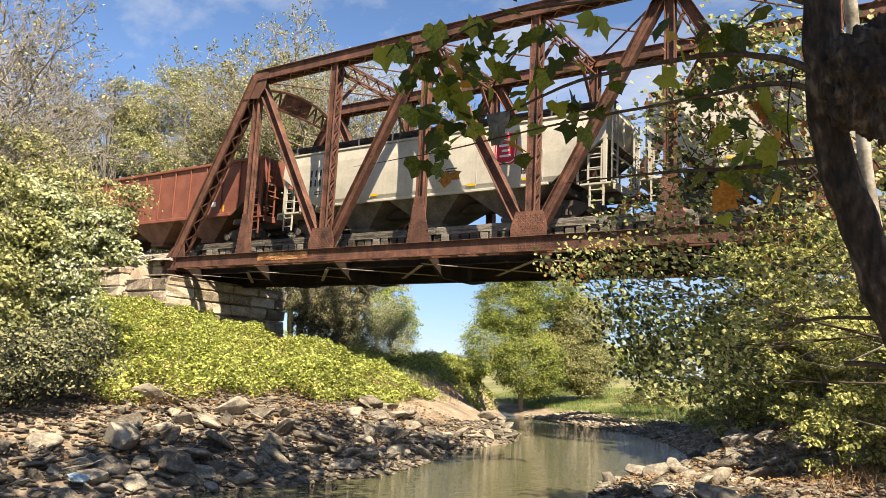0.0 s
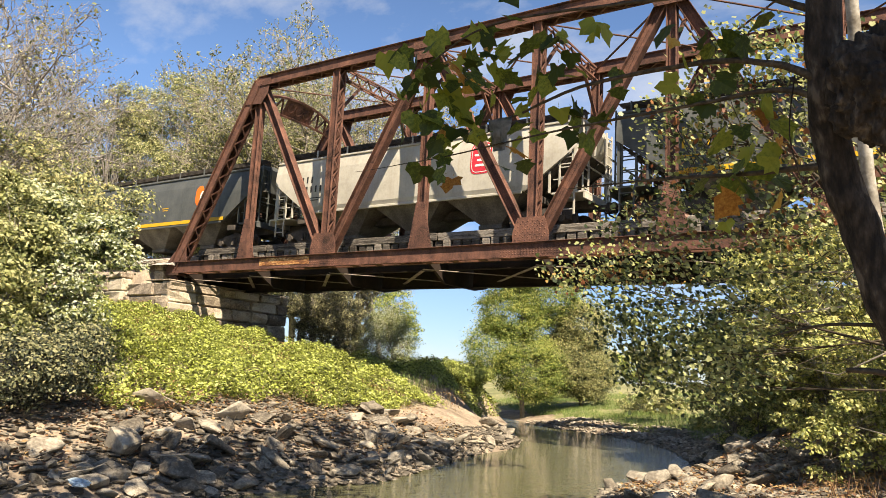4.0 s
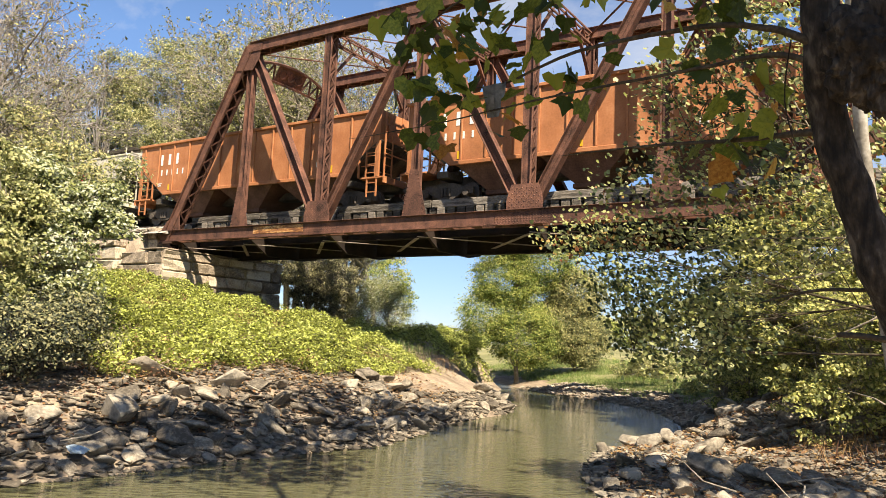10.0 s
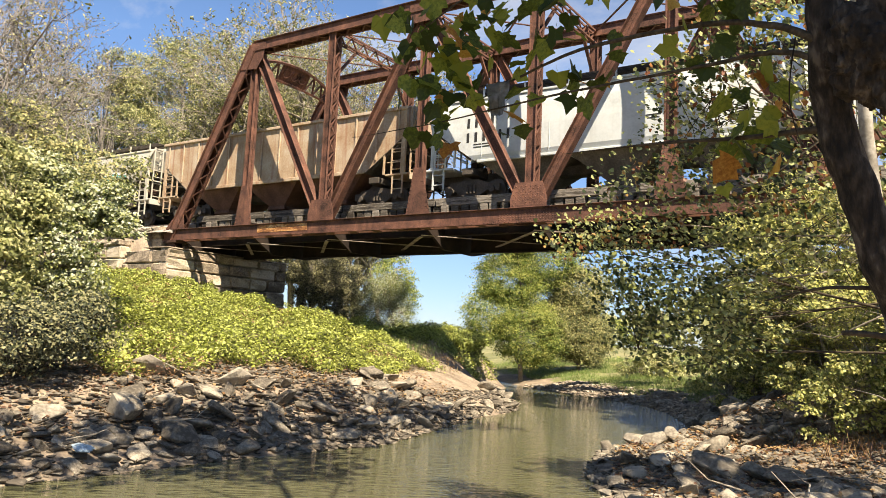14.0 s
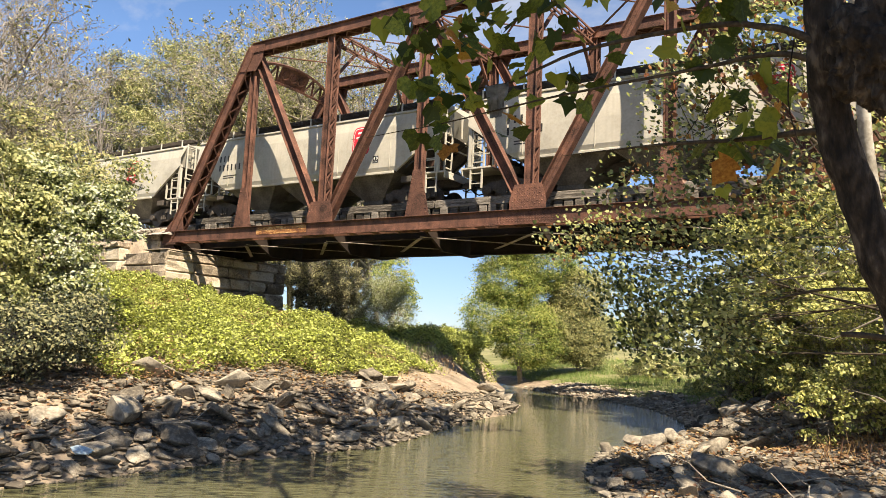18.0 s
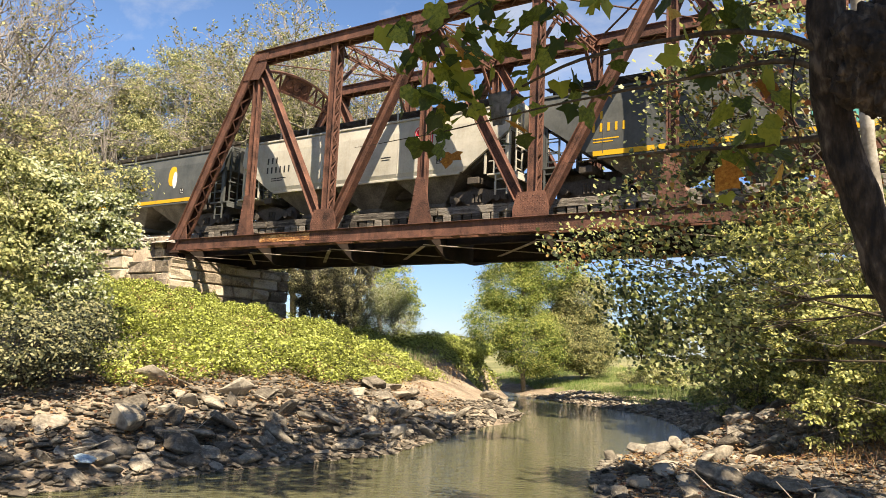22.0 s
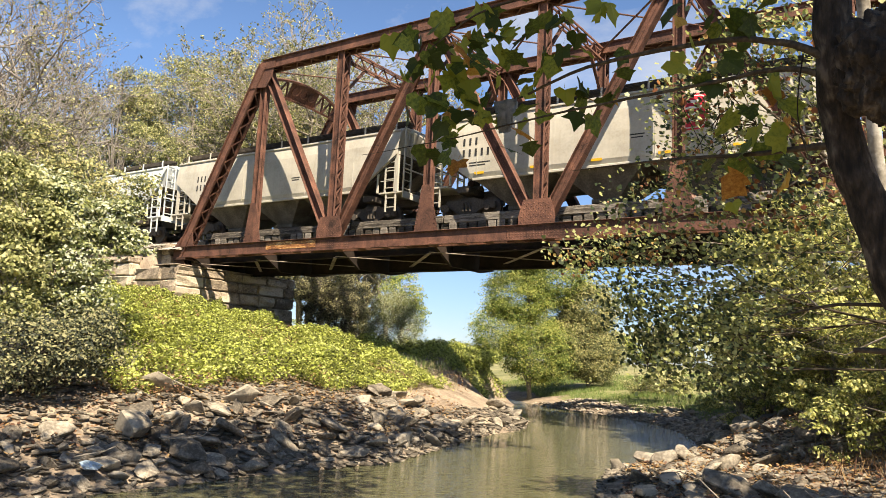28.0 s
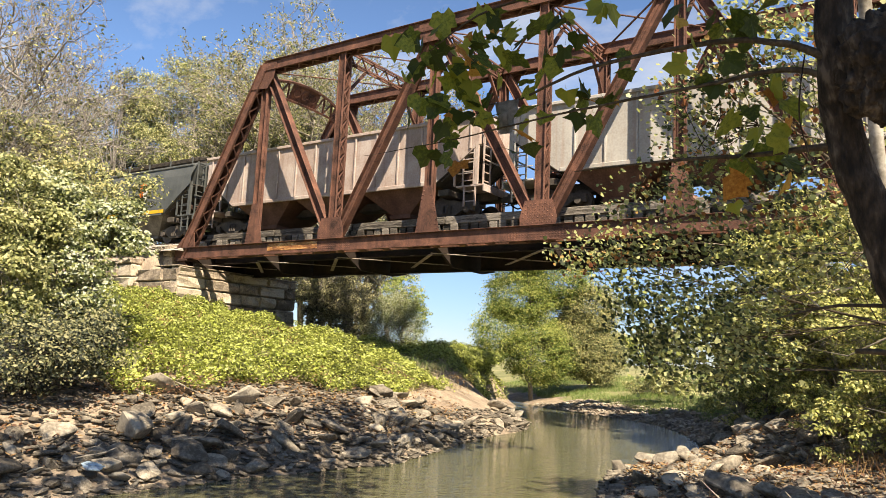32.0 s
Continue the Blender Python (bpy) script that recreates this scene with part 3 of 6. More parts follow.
# floor system
for i in range(9):
    x = P * i
    bm = bmesh.new()
    fb = [(0.25, 6.85), (0.25, 6.42), (1.7, 5.62), (W - 1.2, 5.62), (W - 0.25, 5.8), (W - 0.25, 6.85)]
    fr = [bm.verts.new((x - 0.015, yy, zz)) for yy, zz in fb]
    bk = [bm.verts.new((x + 0.015, yy, zz)) for yy, zz in fb]
    bm.faces.new(fr), bm.faces.new(bk[::-1])
    for q in range(6):
        bm.faces.new((fr[q], bk[q], bk[(q + 1) % 6], fr[(q + 1) % 6]))
    for q in (1, 2, 3, 5):
        (ya, za), (yb, zb) = fb[q], fb[(q + 1) % 6]
        add_bar(bm, (x, ya, za), (x, yb, zb), 0.12, 0.03, side=Vector((1, 0, 0)))
    bmesh.ops.recalc_face_normals(bm, faces=bm.faces)
    part("floor_beam", bm, SHADE_BLACK, bridge)
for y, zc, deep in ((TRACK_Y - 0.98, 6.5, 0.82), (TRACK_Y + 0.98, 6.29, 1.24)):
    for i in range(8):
        i_member("stringer", (P * i + 0.16, y, zc), (P * (i + 1) - 0.16, y, zc), 0.26, deep, Vector((0, 1, 0)), SHADE_BLACK)
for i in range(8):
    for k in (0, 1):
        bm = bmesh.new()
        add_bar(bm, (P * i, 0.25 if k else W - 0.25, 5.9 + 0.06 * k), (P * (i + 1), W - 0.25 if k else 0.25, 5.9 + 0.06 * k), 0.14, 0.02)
        part("bottom_lateral", bm, LIT_PALE, bridge)

# ---- track on the bridge and the embankment ----
deck = empty("bridge_deck", "open timber deck of weathered ties and guard timbers", "track")
bm = bmesh.new()
add_box(bm, (-0.165, -1.5, -0.26), (0.165, 1.5, 0.0), 0.015)
tie_mesh = bpy.data.meshes.new("tie")
bm.to_mesh(tie_mesh), bm.free()
tie_mesh.materials.append(TIMBER)
rng = random.Random(4)
for i in range(90):
    x = -0.3 + 0.416 * i
    share("tie", tie_mesh, deck, pose(x, TRACK_Y + rng.uniform(-0.06, 0.06), 7.17, 0, rng.uniform(-1, 1), rng.uniform(-0.8, 0.8)))
bm = bmesh.new()
add_box(bm, (0, -0.12, 0), (4.55, 0.12, 0.29), 0.02)
guard_mesh = bpy.data.meshes.new("guard_timber")
bm.to_mesh(guard_mesh), bm.free()
guard_mesh.materials.append(TIMBER)
for y in (TRACK_Y - 1.4, TRACK_Y + 1.4):
    for i in range(8):
        share("guard_timber", guard_mesh, deck, pose(P * i + 0.02, y + rng.uniform(-0.03, 0.03), 7.172, 0, 0, rng.uniform(-0.4, 0.4)))
for y in (TRACK_Y - 0.7525, TRACK_Y + 0.7525):
    bm = bmesh.new()
    for lo, hi in (((-460, -0.07, 0), (460, 0.07, 0.02)), ((-460, -0.012, 0.02), (460, 0.012, 0.14)), ((-460, -0.036, 0.14), (460, 0.036, 0.18))):
        add_box(bm, lo, hi, 0.003)
    rail = part("rail", bm, RAIL)
    rail.matrix_basis = pose(0, y, 7.175)
    tagged(rail, "worn steel rail on timber ties", "rail", "rails of the track")
for x0, x1 in ((-60, -0.55), (37.2, 75)):
    n = int((x1 - x0) / 0.55)
    for i in range(n):
        t = share("railway_tie", tie_mesh, None, pose(x0 + 0.55 * i, TRACK_Y, 7.17))
        tagged(t, "dark weathered timber railway tie in ballast", "railway tie", "ties on the embankment")
for x0, x1 in ((-470, 0.1), (36.7, 470)):
    bm = bmesh.new()
    sec = [(-3.2, 6.5), (-1.75, 7.08), (1.75, 7.08), (3.2, 6.5)]
    n = 120
    rows_ = []
    for i in range(n + 1):
        # closer spacing near the bridge
        u = i / n
        x = x1 + (x0 - x1) * u ** 2 if x0 < 0 else x0 + (x1 - x0) * u ** 2
        rows_.append([bm.verts.new((x, TRACK_Y + s + 0.06 * math.sin(i * 2.1 + j), z)) for j, (s, z) in enumerate(sec)])
    for a, b in zip(rows_, rows_[1:]):
        for j in range(3):
            bm.faces.new((a[j], a[j + 1], b[j + 1], b[j]))
    bm.faces.new(rows_[0])
    bmesh.ops.recalc_face_normals(bm, faces=bm.faces)
    tagged(part("ballast_bed", bm, BALLAST), "pale crushed stone ballast under the track", "ballast", kind="structure")

# ---- abutments ----
def stone_wall(name, label, runs):
    """Courses of rough blocks. runs: origin, direction, length, height of the course base and top, depth inward."""
    wall = empty(name, label, "abutment", kind="structure")
    r = random.Random(sum(map(ord, name)) % 7 + 3)
    for o, d, n, z0, z1, inward in runs:
        o, d, inward = Vector(o), Vector(d).normalized(), Vector(inward)
        z = z0
        while z < z1 - 0.1:
            h = min(0.58 + r.uniform(-0.06, 0.08), z1 - z)
            x = r.uniform(-0.5, 0)
            while x < n:
                w = r.uniform(1.0, 2.0)
                a, b = max(x, 0), min(x + w, n)
                x += w
                if b - a < 0.12:
                    continue
                bm = bmesh.new()
                add_box(bm, (a + 0.012, 0, z + 0.01), (b - 0.012, 0.6, z + h - 0.01), 0.055)
                bmesh.ops.subdivide_edges(bm, edges=bm.edges[:], cuts=1, use_grid_fill=True)
                for v in bm.verts:
                    q = v.co * 2.7 + Vector((o.x, o.y, 0))
                    v.co.y += 0.16 * noise.noise(q) + r.uniform(-0.035, 0.035) - (0.05 if v.co.y < 0.01 else 0)
                    v.co.z += 0.012 * noise.noise(q * 2)
                ob = part("stone_block", bm, STONE, wall)
                m = Matrix((d, inward, Vector((0, 0, 1)))).transposed().to_4x4()
                m.translation = (o.x, o.y, 0)
                ob.matrix_basis = m
            z += h
    return wall


stone_wall("abutment_west", "stepped wall of rough tan limestone blocks", [
    ((0.75, -0.9, 0), (0, 1, 0), 7.4, 2.4, 5.72, (-1, 0, 0)),
    ((0.75, -0.9, 0), (-1, 0, 0), 3.2, 3.2, 5.72, (0, 1, 0)),
    ((-2.45, -1.1, 0), (-1, 0, 0), 4.6, 3.4, 6.2, (0, 1, 0)),
    ((-0.9, -0.2, 0), (0, 1, 0), 5.6, 5.74, 6.9, (-1, 0, 0)),
])
stone_wall("abutment_east", "wall of rough tan limestone blocks", [
    ((36.2, 6.5, 0), (0, -1, 0), 7.4, 0.9, 5.72, (1, 0, 0)),
    ((37.7, 5.5, 0), (0, -1, 0), 5.6, 5.74, 6.9, (1, 0, 0)),
])
for x0, x1 in ((-0.9, 0.78), (36.15, 37.7)):
    bm = bmesh.new()
    add_box(bm, (x0, -0.95, 5.725), (x1, 6.5, 5.78), 0.01)
    tagged(part("bridge_seat", bm, STONE), "stone bridge seat slab on the abutment", "slab", kind="structure")

# ---- train ----
TAN_PAINT = dict(scale=0.9, rough=0.55, bump=0.08, fine=12, spread=0.35, streak=0.35, streak_colour=(0.30, 0.25, 0.19))
PAINT = {
    "beige": material("beige_paint", [(0.33, 0.31, 0.26), (0.42, 0.40, 0.34), (0.49, 0.465, 0.40)], **TAN_PAINT),
    "white": material("white_paint", [(0.40, 0.43, 0.43), (0.50, 0.535, 0.535), (0.57, 0.605, 0.605)], 0.9, 0.55, 0, 0.08, 12, 0.35, streak=0.3, streak_colour=(0.36, 0.36, 0.33)),
    "grey": material("dark_grey_paint", [(0.050, 0.055, 0.052), (0.075, 0.08, 0.076), (0.10, 0.105, 0.10)], 0.9, 0.5, 0, 0.05, 12, 0.35, streak=0.2, streak_colour=(0.16, 0.15, 0.13)),
    "red": material("red_oxide_paint", [(0.13, 0.045, 0.03), (0.20, 0.068, 0.044), (0.25, 0.095, 0.062)], 0.9, 0.7, 0, 0.1, 14, 0.4, streak=0.4, streak_colour=(0.12, 0.05, 0.035)),
    "orange": material("faded_orange_paint", [(0.25, 0.10, 0.042), (0.36, 0.145, 0.062), (0.44, 0.20, 0.095)], 0.9, 0.7, 0, 0.1, 14, 0.4, streak=0.45, streak_colour=(0.26, 0.09, 0.04)),
    "tan": material("rust_stained_paint", [(0.27, 0.17, 0.10), (0.38, 0.29, 0.20), (0.46, 0.40, 0.32)], 0.9, 0.7, 0, 0.1, 14, 0.5, streak=0.9, streak_colour=(0.24, 0.09, 0.045)),
    "pale": material("chalky_ribbed_paint", [(0.28, 0.26, 0.235), (0.37, 0.355, 0.325), (0.45, 0.435, 0.405)], 0.9, 0.7, 0, 0.1, 14, 0.5, streak=0.5, streak_colour=(0.30, 0.17, 0.12)),
    "pink": material("rust_bleached_paint", [(0.27, 0.205, 0.175), (0.37, 0.30, 0.265), (0.45, 0.40, 0.365)], 0.9, 0.7, 0, 0.1, 14, 0.5, streak=0.6, streak_colour=(0.20, 0.11, 0.08)),
}
GRIME = material("grimy_underframe", [(0.035, 0.03, 0.026), (0.07, 0.06, 0.05), (0.12, 0.10, 0.085)], 1.6, 0.9, 0, 0.3, 20, 0.5)
BAY = material("grimy_bay", [(0.06, 0.052, 0.042), (0.11, 0.098, 0.08), (0.19, 0.17, 0.14)], 1.2, 0.85, 0, 0.15, 16, 0.5)
BAY_RUST = material("rusty_bay", [(0.06, 0.03, 0.02), (0.11, 0.055, 0.035), (0.17, 0.09, 0.06)], 1.2, 0.85, 0, 0.15, 16, 0.5)
STEEL = material("wheel_steel", [(0.06, 0.05, 0.045), (0.12, 0.10, 0.085)], 5, 0.6, 0.5, 0.1)
MARK = {}
for key, c in dict(black=(0.03, 0.03, 0.03), yellow=(0.62, 0.36, 0.02), red=(0.55, 0.03, 0.05), white=(0.75, 0.74, 0.70), orange=(0.75, 0.16, 0.02), teal=(0.10, 0.42, 0.38), blue=(0.04, 0.10, 0.30)).items():
    MARK[key] = material(key + "_marking", [tuple(v * 0.85 for v in c), c], 3, 0.6, 0, 0, 20, 0.4)


# shared running gear
bm = bmesh.new()
for s in (-1, 1):
    add_cyl(bm, (0, s * 0.68, 0), (0, s * 0.80, 0), 0.42, 20)
    add_cyl(bm, (0, s * 0.66, 0), (0, s * 0.69, 0), 0.45, 20)
    add_cyl(bm, (0, s * 0.8, 0), (0, s * 1.08, 0), 0.1, 10)
add_cyl(bm, (0, -0.68, 0), (0, 0.68, 0), 0.085, 10)
WHEELSET = mesh_of(bm, "wheelset", STEEL)
bm = bmesh.new()
side = [(-1.2, 0.36), (-1.2, 0.62), (-0.75, 0.66), (-0.3, 0.82), (0.3, 0.82), (0.75, 0.66), (1.2, 0.62), (1.2, 0.36), (0.72, 0.42), (0.34, 0.2), (-0.34, 0.2), (-0.72, 0.42)]
fr = [bm.verts.new((x, -0.07, z)) for x, z in side]
bk = [bm.verts.new((x, 0.07, z)) for x, z in side]
bm.faces.new(fr), bm.faces.new(bk[::-1])
for i in range(12):
    bm.faces.new((fr[i], bk[i], bk[(i + 1) % 12], fr[(i + 1) % 12]))
for s in (-1, 1):
    add_cyl(bm, (s * 0.9, -0.14, 0.42), (s * 0.9, 0.08, 0.42), 0.13, 10)
for x in (-0.16, 0, 0.16):
    add_cyl(bm, (x, -0.09, 0.3), (x, -0.09, 0.62), 0.06, 8)
bmesh.ops.recalc_face_normals(bm, faces=bm.faces)
SIDE_FRAME = mesh_of(bm, "side_frame", GRIME)
bm = bmesh.new()
add_box(bm, (-0.2, -1.05, 0.42), (0.2, 1.05, 0.7), 0.03)
BOLSTER = mesh_of(bm, "bolster", GRIME)
bm = bmesh.new()
add_cyl(bm, (0, 0, 0), (0.9, 0, 0), 0.2, 10)
AIR_TANK = mesh_of(bm, "air_tank", GRIME)
bm = bmesh.new()
add_cyl(bm, (0, 0, 0), (0, 0.5, 0), 0.16, 10)
add_bar(bm, (0, 0.05, 0), (0.5, 0.05, -0.25), 0.05, 0.05)
add_bar(bm, (-0.1, 0.05, 0), (-0.35, 0.05, 0.4), 0.04, 0.04)
BRAKE = mesh_of(bm, "brake_cylinder", RUST_SHADED)
bm = bmesh.new()
add_tube(bm, [Vector((0, 0, 0)), Vector((0.16, 0.02, -0.22)), Vector((0.38, 0.05, -0.34)), Vector((0.55, 0.08, -0.3))], [0.03] * 4, 6)
AIR_HOSE = mesh_of(bm, "air_hose", SHADE_BLACK)


def center_sill_mesh(e):
    bm = bmesh.new()
    add_box(bm, (-e - 0.2, -0.3, 0.86), (e + 0.2, 0.3, 1.2), 0.02)
    for s in (-1, 1):
        add_box(bm, (s * (e - 1.6) - 0.25, -1.4, 0.95), (s * (e - 1.6) + 0.25, 1.4, 1.2), 0.02)
    return mesh_of(bm, "center_sill", GRIME)


def coupler_mesh(e):
    bm = bmesh.new()
    add_box(bm, (e + 0.2, -0.12, 0.8), (e + 0.6, 0.12, 1.02), 0.03)
    add_box(bm, (e + 0.52, -0.17, 0.72), (e + 0.7, 0.17, 1.08), 0.04)
    return mesh_of(bm, "coupler", GRIME)


def hopper_bay_mesh(name, mat, top_len, half, z_top, z_bot, bot_len, bot_half):
    bm = bmesh.new()
    a, b = top_len / 2, bot_len / 2
    loft(bm, [[(-a, -half, z_top), (a, -half, z_top), (a, half, z_top), (-a, half, z_top)],
              [(-b, -bot_half, z_bot), (b, -bot_half, z_bot), (b, bot_half, z_bot), (-b, bot_half, z_bot)]])
    add_box(bm, (-b - 0.06, -bot_half - 0.06, z_bot - 0.16), (b + 0.06, bot_half + 0.06, z_bot - 0.004), 0.01)
    return mesh_of(bm, name, mat)


def ladder_mesh(mat, z0, z1, rungs):
    bm = bmesh.new()
    for x in (-0.24, 0.24):
        add_box(bm, (x - 0.03, -0.025, z0), (x + 0.03, 0.025, z1))
    for i in range(rungs):
        z = z0 + (z1 - z0) * (i + 0.5) / rungs
        add_box(bm, (-0.24, -0.02, z - 0.017), (0.24, 0.02, z + 0.017))
    return mesh_of(bm, "ladder", mat)


def platform_mesh(mat):
    bm = bmesh.new()
    add_box(bm, (-0.95, -1.5, 1.18), (0.3, 1.5, 1.25), 0.01)
    add_box(bm, (0.24, -1.5, 0.98), (0.3, 1.5, 1.18))
    return mesh_of(bm, "end_platform", mat)


def bar_mesh(mat, name, lo, hi):
    bm = bmesh.new()
    add_box(bm, lo, hi)
    return mesh_of(bm, name, mat)


def slope_sheet_mesh(half, x1, z1):
    """Grimy floor sheet under a car's end, recess shade in its colour, with stiffeners."""
    bm = bmesh.new()
    loft(bm, [[(-1.98, y, 1.40), (x1, y, z1), (x1, y, z1 - 0.03), (-1.98, y, 1.37)] for y in (-half, half)])
    for y in (-1.35, -0.45, 0.45, 1.35):
        add_bar(bm, (-1.7, y, 1.53), (x1 - 0.05, y, z1 - 0.08), 0.07, 0.09)
    return mesh_of(bm, "slope_sheet", GRIME)


def end_fittings(car, col, mat, e):
    """Open car ends: platform, corner posts, side and end ladders, steps and brake gear under the slope sheet."""
    post = cached(("cpost", col), lambda: bar_mesh(mat, "corner_post", (-0.06, -0.05, 1.25), (0.06, 0.05, 2.9)))
    thin = cached(("tpost", col), lambda: bar_mesh(mat, "upright", (-0.035, -0.035, 1.25), (0.035, 0.035, 2.3)))
    rung = cached(("grung", col), lambda: bar_mesh(mat, "grab_bar", (-0.4, -0.018, -0.018), (0.4, 0.018, 0.018)))
    cross = cached(("xrail", col), lambda: bar_mesh(mat, "cross_rail", (-0.02, -1.45, -0.025), (0.02, 1.45, 0.025)))
    step = cached(("step", col), lambda: ladder_mesh(mat, 0.45, 1.2, 2))
    for s in (-1, 1):
        pl_ = share("end_platform", cached(("plat", col), lambda: platform_mesh(mat)), car, pose(s * e, 0, 0, 0, 0, 0 if s > 0 else 180))
        for y in (-1.46, 1.46):
            share("corner_post", post, pl_, pose(-0.07, y, 0))
            share("upright", thin, pl_, pose(-1.05, y, 0))
            share("step", step, pl_, pose(-0.35, y, 0))
            for z in (1.72, 2.25):
                share("grab_bar", rung, pl_, pose(-0.5, y, z))
            share("ladder", cached(("slad", col), lambda: ladder_mesh(mat, 1.25, 3.0, 5)), pl_, pose(-0.42, y * 1.01, 0))
            share("ladder", cached(("elad", col), lambda: ladder_mesh(mat, 1.25, 3.95, 8)), pl_, pose(0.12, y * 0.72, 0, 0, 0, 90))
        for z in (2.2,):
            share("cross_rail", cross, pl_, pose(0.2, 0, z))
        share("slope_sheet", cached("slope", lambda: slope_sheet_mesh(1.5, 0.0, 2.78)), pl_)
        share("brake_cylinder", BRAKE, pl_, pose(-0.75, -0.95, 1.75))
        share("air_hose", AIR_HOSE, pl_, pose(0.3, 0.35, 0.95))


def curved_body_mesh(mat, e):
    """Covered hopper body: rounded sides and roof, end sheets that slope in steeply below the shoulder."""
    prof = [(-1.54, 1.42), (-1.6, 1.6), (-1.61, 2.1), (-1.61, 2.5), (-1.595, 2.8), (-1.56, 3.25), (-1.47, 3.7), (-1.2, 3.93), (-0.6, 4.03)]
    prof = prof + [(-y, z) for y, z in prof[::-1]]
    bm = bmesh.new()
    rings = []
    for s in (-1, 1):
        ring = []
        for y, z in prof:
            u = min(1.0, max(0.0, (z - 1.42) / 1.38))
            ring.append((s * (e - 1.95 + 1.95 * u), y, z))
        rings.append(ring)
    loft(bm, rings)
    for s in (-1, 1):
        for y in (-0.9, 0, 0.9):
            add_bar(bm, (s * (e + 0.02), y, 2.85), (s * (e + 0.02), y, 3.75), 0.07, 0.05)
        for x in (-e + 2.3, -e + 5.0, e - 5.0, e - 2.3):
            add_box(bm, (x - 0.012, min(s * 1.605, s * 1.618), 1.5), (x + 0.012, max(s * 1.605, s * 1.618), 2.6))
    return mesh_of(bm, "body", mat, False)


def ribbed_body_mesh(mat, top, covered, e):
    """Hopper body with outside posts and sloping end floors."""
    bm = bmesh.new()
    for s in (-1, 1):
        y0, y1 = s * 1.46, s * 1.5
        fr = [(-e, 2.8), (-e + 1.95, 1.42), (e - 1.95, 1.42), (e, 2.8), (e, top), (-e, top)]
        a = [bm.verts.new((x, y0, z)) for x, z in fr]
        b = [bm.verts.new((x, y1, z)) for x, z in fr]
        bm.faces.new(a), bm.faces.new(b[::-1])
        for i in range(6):
            bm.faces.new((a[i], b[i], b[(i + 1) % 6], a[(i + 1) % 6]))
        add_box(bm, (-e - 0.08, min(y1, y1 + s * 0.1), top - 0.13), (e + 0.08, max(y1, y1 + s * 0.1), top), 0.02)
        add_box(bm, (-e + 2.0, min(y1, y1 + s * 0.08), 1.36), (e - 2.0, max(y1, y1 + s * 0.08), 1.52), 0.02)
    for s in (-1, 1):
        fr = [(s * (e - 0.05), 2.84), (s * (e - 2.0), 1.46), (s * (e - 2.04), 1.52), (s * (e - 0.13), 2.91), (s * (e - 0.13), top), (s * (e - 0.05), top)]
        a = [bm.verts.new((x, -1.455, z)) for x, z in fr]
        b = [bm.verts.new((x, 1.455, z)) for x, z in fr]
        bm.faces.new(a), bm.faces.new(b[::-1])
        for i in range(6):
            bm.faces.new((a[i], b[i], b[(i + 1) % 6], a[(i + 1) % 6]))
        for y in (-0.9, 0, 0.9):
            add_box(bm, (min(s * e, s * (e - 0.06)), y - 0.05, 2.9), (max(s * e, s * (e - 0.06)), y + 0.05, top))
    if covered:
        roof = ((-1.5, top + 0.002), (-1.0, top + 0.16), (1.0, top + 0.16), (1.5, top + 0.002))
        loft(bm, [[(-e, y, z) for y, z in roof], [(e, y, z) for y, z in roof]])
    else:
        add_box(bm, (-e + 0.15, -1.45, top - 0.55), (e - 0.15, 1.45, top - 0.45))
    bmesh.ops.recalc_face_normals(bm, faces=bm.faces)
    return mesh_of(bm, "body", mat)


def bars(rows):
    """Writing too small to read or withheld: plain bars. rows: x, z, width, height on the side sheet."""
    bm = bmesh.new()
    for x, z, w, h in rows:
        add_box(bm, (x - w / 2, -0.004, z - h / 2), (x + w / 2, 0.004, z + h / 2))
    return bm


def glyph_row(x, z, h, n, pitch=0.8):
    return [(x + i * h * pitch, z, h * 0.26, h * 0.86) for i in range(n)]


def running_gear(car, e):
    for s in (-1, 1):
        truck = new("truck")
        truck.parent = car
        share("bolster", BOLSTER, truck)
        for y in (-1.0, 1.0):
            share("side_frame", SIDE_FRAME, truck, pose(0, y, 0, 0, 0, 0 if y < 0 else 180))
        for x in (-0.9, 0.9):
            share("wheelset", WHEELSET, truck, pose(x, 0, 0.42))
        truck.matrix_basis = pose(s * (e - 1.6), 0, 0)
        share("coupler", cached(("coupler", e), lambda: coupler_mesh(e)), car, pose(0, 0, 0, 0, 0, 0 if s > 0 else 180))
        share("air_tank", AIR_TANK, car, pose(s * (e - 0.8) - 0.45, 0.5, 1.45))
    share("center_sill", cached(("csill", e), lambda: center_sill_mesh(e)), car)


def side_sheet_y(z):
    return -float(np.interp(z, [1.42, 1.6, 2.5, 3.05, 3.25, 3.7], [1.54, 1.6, 1.61, 1.58, 1.56, 1.47]))


def marking(car, rows, key, lean=True, label=""):
    """Marks on the near side, a few millimetres proud of the sheet."""
    for x, z, w, h in rows:
        ob = share("marking", cached(("bar", round(w, 3), round(h, 3), key), lambda: mesh_of(bars([(0, 0, w, h)]), "marking", MARK[key])), car, None, label)
        y = side_sheet_y(z) if lean else -1.503
        tilt = math.degrees(math.atan2(side_sheet_y(z + 0.2) - side_sheet_y(z - 0.2), 0.4)) if lean else 0
        ob.matrix_basis = pose(x, y - 0.008, z, -tilt, 0, 0)


